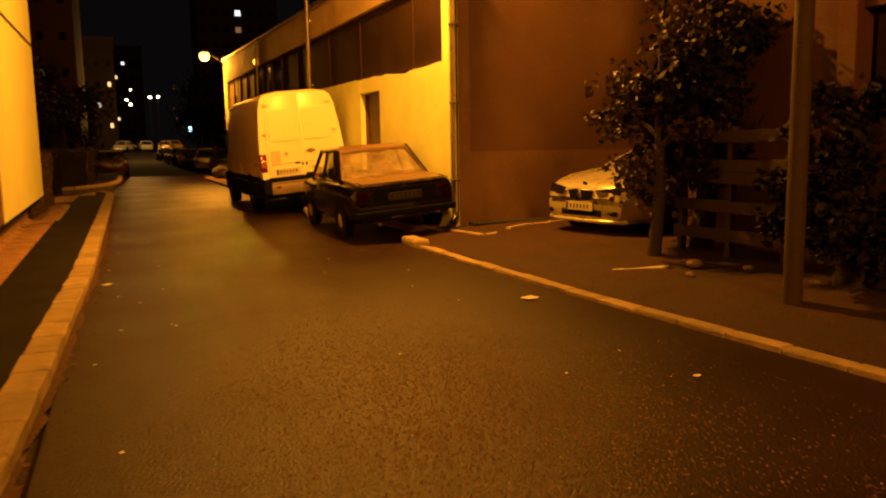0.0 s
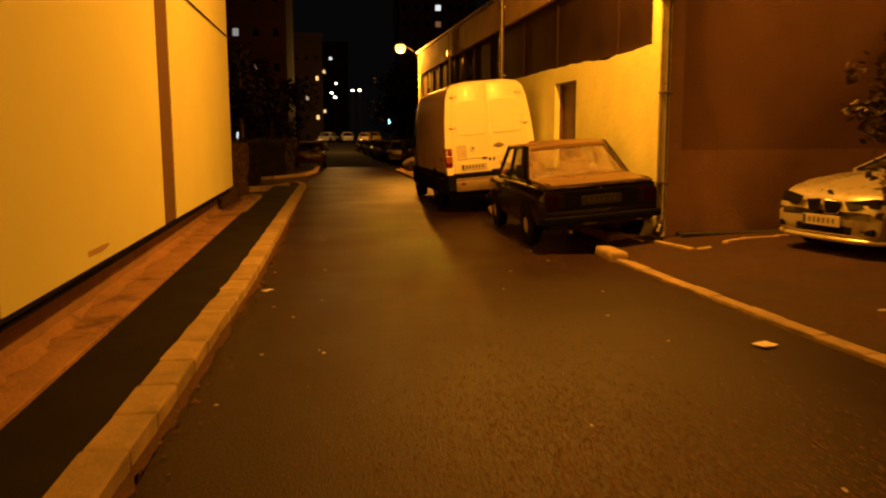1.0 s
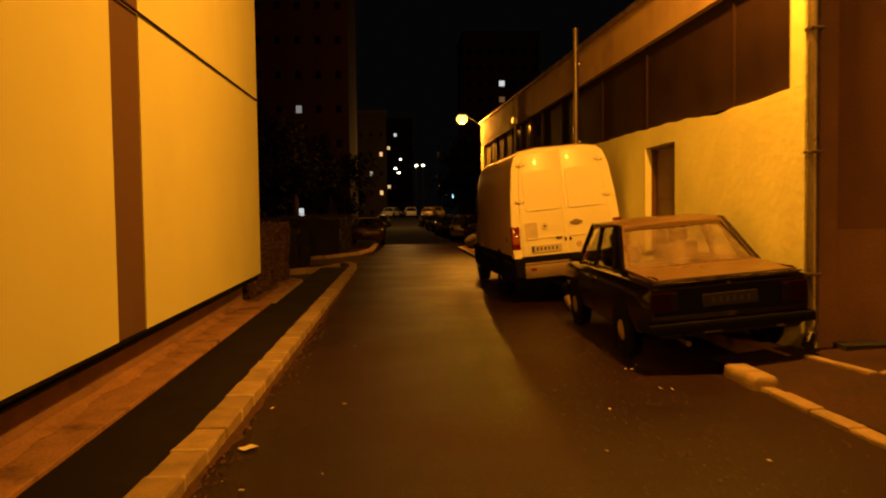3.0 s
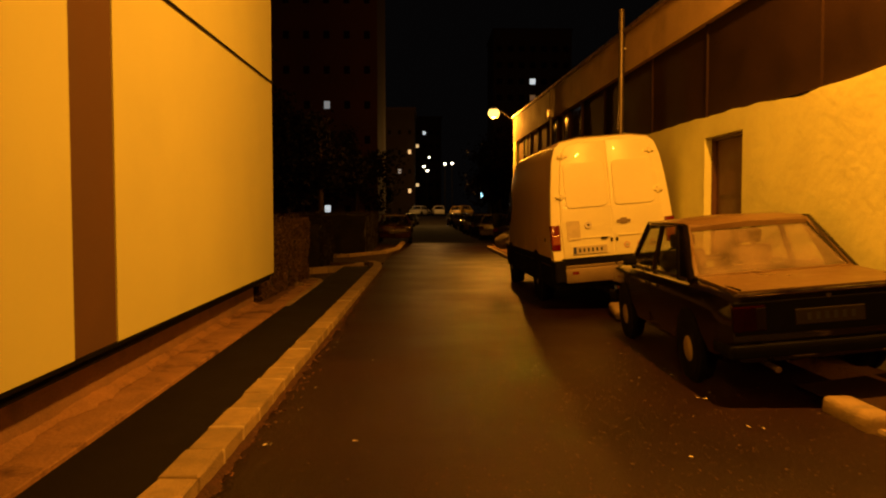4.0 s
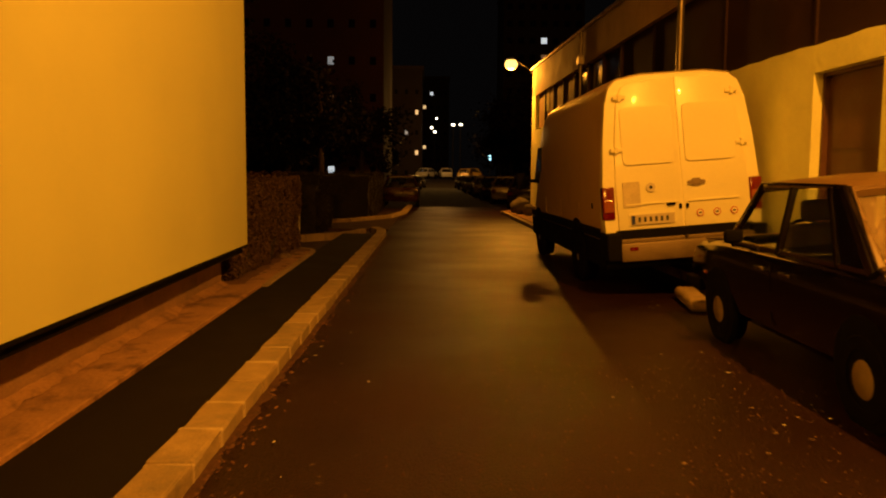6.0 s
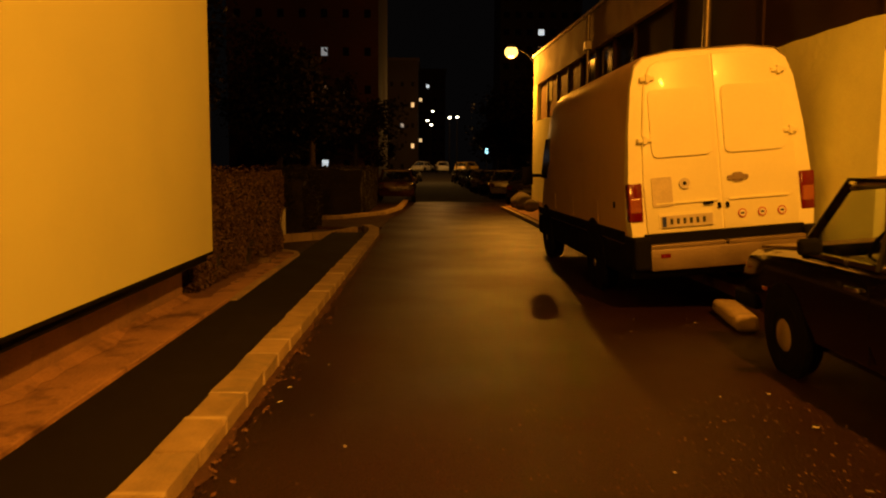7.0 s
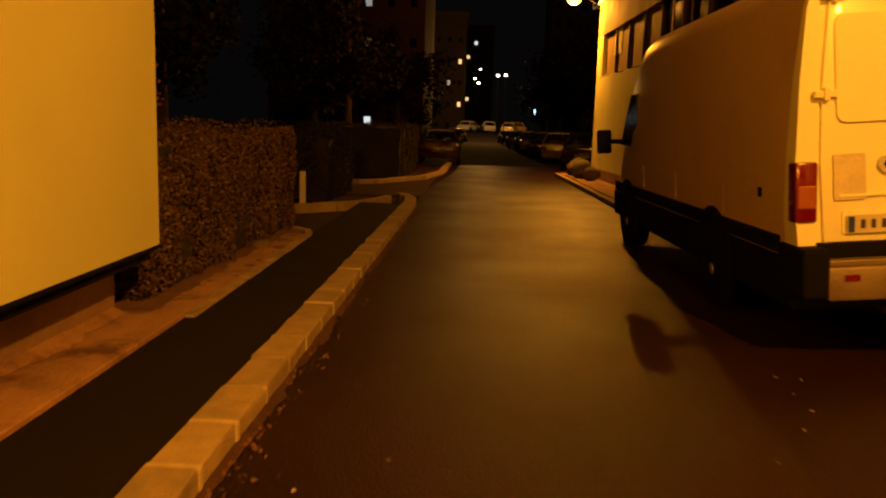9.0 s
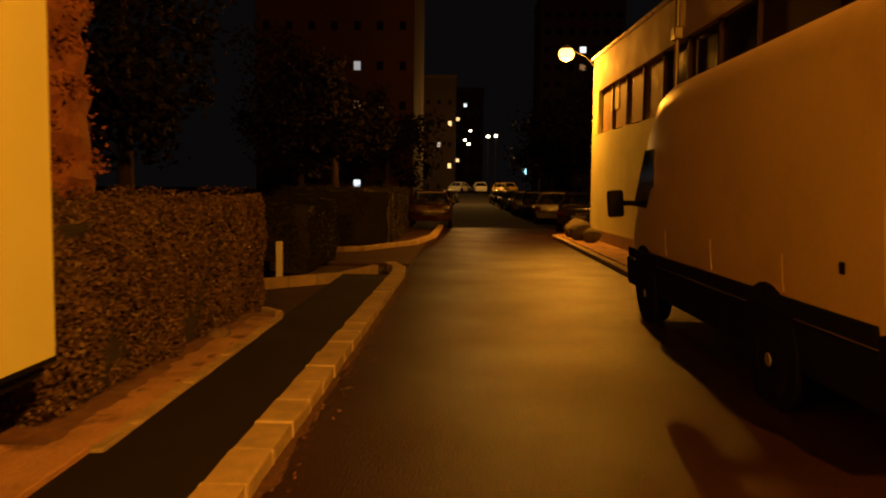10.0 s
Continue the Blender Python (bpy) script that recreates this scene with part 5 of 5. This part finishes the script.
for i in range(9000):
    p = Vector((rnd.gauss(1.75, 0.62), rnd.gauss(4.3, 0.95), 0.002))
    s = rnd.uniform(0.003, 0.009)
    e = Euler((rnd.uniform(-0.4, 0.4), rnd.uniform(-0.4, 0.4), rnd.uniform(0, 6))).to_matrix()
    k = len(verts)
    verts += [p + e @ (Vector(q) * s) for q in ((-1, 0, 0), (0, -1.2, 0), (1.1, 0, 0), (0, 1, 0), (0.2, 0.1, 0.75))]
    faces += [(k, k + 1, k + 4), (k + 1, k + 2, k + 4), (k + 2, k + 3, k + 4), (k + 3, k, k + 4)]
me = bpy.data.meshes.new("exposed_aggregate")
me.from_pydata(verts, [], faces)
me.materials.append(AGGREGATE)
tagged(new("exposed_aggregate", me), "coarse bare stones in a worn asphalt patch, pale for lamp glitter", "aggregate", kind="stuff")
for i, (x, y, s, z) in enumerate(((-1.72, 20.6, 0.13, 0.06), (-1.58, 21.0, 0.06, 0.07), (-1.62, 18.6, 0.05, 0.07))):
    bm = bmesh.new()
    bmesh.ops.create_icosphere(bm, subdivisions=2, radius=s)
    for v in bm.verts:
        v.co += 0.35 * s * noise.noise_vector(v.co * 8 + Vector((i, 5, 0)))
        v.co.z *= 0.6
    solid("bed_stone", bm, STONE, "rough pale stone lying under the hedge", "stone", group="stones under the hedge", smooth=40, m=pose(x, y, z + s * 0.3))
for i, (x, y, s) in enumerate(((3.75, 35.2, 0.3), (3.7, 36.4, 0.26), (3.95, 37.3, 0.3), (3.9, 34.2, 0.22))):
    bm = bmesh.new()
    bmesh.ops.create_icosphere(bm, subdivisions=3, radius=s)
    for v in bm.verts:
        v.co += 0.25 * s * noise.noise_vector(v.co * 5 + Vector((i * 3, 0, 0)))
        v.co.z *= 0.9
    solid("rubbish_sack", bm, SACK, "pale stuffed sack standing on the pavement", "sack", group="sacks by the lamp", smooth=60, m=pose(x, y, 0.13 + s * 0.8))
# big loose kerb stone between the two parked vehicles
bm = prism([(3.40, 16.25), (3.60, 16.15), (3.76, 17.1), (3.54, 17.2)], 0.0, 0.16, 0.06, 4)
for v in bm.verts:
    v.co += 0.02 * noise.noise_vector(v.co * 6)
solid("loose_kerb_stone", bm, KERB, "large loose pale kerb stone", "kerb stone", smooth=35)
bm = boxes((3.76, 4.0, 10.55, 11.22, -0.05, 0.13), bevel=0.055, seg=3)
for v in bm.verts:
    v.co += 0.015 * noise.noise_vector(v.co * 7)
solid("kerb_end_stone", bm, KERB, "rounded pale stone ending the kerb", "kerb stone", smooth=35)


# ---------------------------------------------------------------- distance
def block(name, label, x0, x1, y0, y1, h, cols, rows, lit, material, seed, w=0.75, hh=0.95):
    """A block of flats with inset windows; lit: set of (col, row) that glow."""
    t = thing(name, label, "apartment block", pose(0, 0, 0))
    part("wall", boxes((x0, x1, y0, y1, -0.5, h)), material, t)
    part("roof", boxes((x0 - 0.2, x1 + 0.2, y0 - 0.2, y1 + 0.2, h + 0.003, h + 0.35)), FAR_DARK, t)
    rn = random.Random(seed)
    frame_me = mesh("window", boxes((-w / 2 - 0.08, w / 2 + 0.08, -0.06, 0.0, -hh / 2 - 0.08, hh / 2 + 0.08)), material)
    panes = {}
    for c in range(cols):
        for r in range(rows):
            x = x0 + (x1 - x0) * (c + 0.5) / cols
            z = 1.8 + r * (h - 2.2) / rows
            f = shared("window", frame_me, t, pose(x, y0 - 0.003, z))
            kind = lit.get((c, r))
            if kind not in panes:
                panes[kind] = mesh("pane", boxes((-w / 2, w / 2, -0.075, -0.06, -hh / 2, hh / 2)), kind or BLACK_PLASTIC)
            shared("pane", panes[kind], f, pose(0, 0, 0))
    return t


block("tower_left", "tall dim block of flats with few lit windows", -15.5, -3.4, 74, 88, 38, 7, 12, {(4, 3): FAINT_GLOW, (4, 0): COOL_GLOW, (4, 2): DIM_GLOW, (5, 2): DIM_GLOW, (3, 1): DIM_GLOW}, TOWER_WALL, 1, 0.5, 0.65)
block("tower_right", "dark tower block with a few lit windows", 13.0, 27.0, 148, 162, 34, 7, 11, {(3, 8): COOL_GLOW, (3, 7): DIM_GLOW}, FAR_DARK, 2, 1.0, 1.0)
block("block_far", "distant block of flats with lit windows", -4.5, 4.0, 170, 182, 21, 6, 7, {(0, 1): WARM_GLOW, (0, 3): WARM_GLOW, (1, 4): COOL_GLOW, (2, 5): WARM_GLOW, (1, 2): WARM_GLOW, (3, 6): COOL_GLOW, (2, 2): WARM_GLOW}, FAR_WALL, 3, 0.6, 0.65)
block("apartment_block", "lit end of a block beside the far lamps", -6.5, -0.8, 118, 130, 16, 4, 5, {(3, 1): WARM_GLOW, (3, 3): WARM_GLOW, (2, 2): FAINT_GLOW}, FAR_WALL, 4, 0.4, 0.6)
for i, (x, y, z) in enumerate(((3.3, 110, 7.9), (4.25, 110, 7.95), (1.0, 118, 7.4), (0.5, 125, 8.4), (1.4, 150, 11.5))):
    t = thing("far_street_lamp", "distant bright street lamp on a pole", "street lamp", pose(x, y, 0), "lamps down the street")
    part("pole", tube([(0, 0, -0.2), (0, 0, z + 0.1)], 0.06, 8), BLACK_PLASTIC, t)
    bm = bmesh.new()
    bmesh.ops.create_uvsphere(bm, u_segments=10, v_segments=6, radius=0.2)
    part("head", bm, WHITE_GLOW, t, "glowing lamp head", m=pose(0, -0.15, z) @ Matrix.Diagonal((1, 1, 0.6, 1)))
solid("far_sign", boxes((15.0, 15.6, 209, 209.3, 5.3, 6.6), bevel=0.05), CYAN_GLOW, "small cyan lit sign on a far pole", "sign")
solid("far_sign_pole", tube([(15.3, 209.2, -0.1), (15.3, 209.2, 5.3)], 0.1, 6), STEEL, "thin pole carrying the lit sign", "pole")
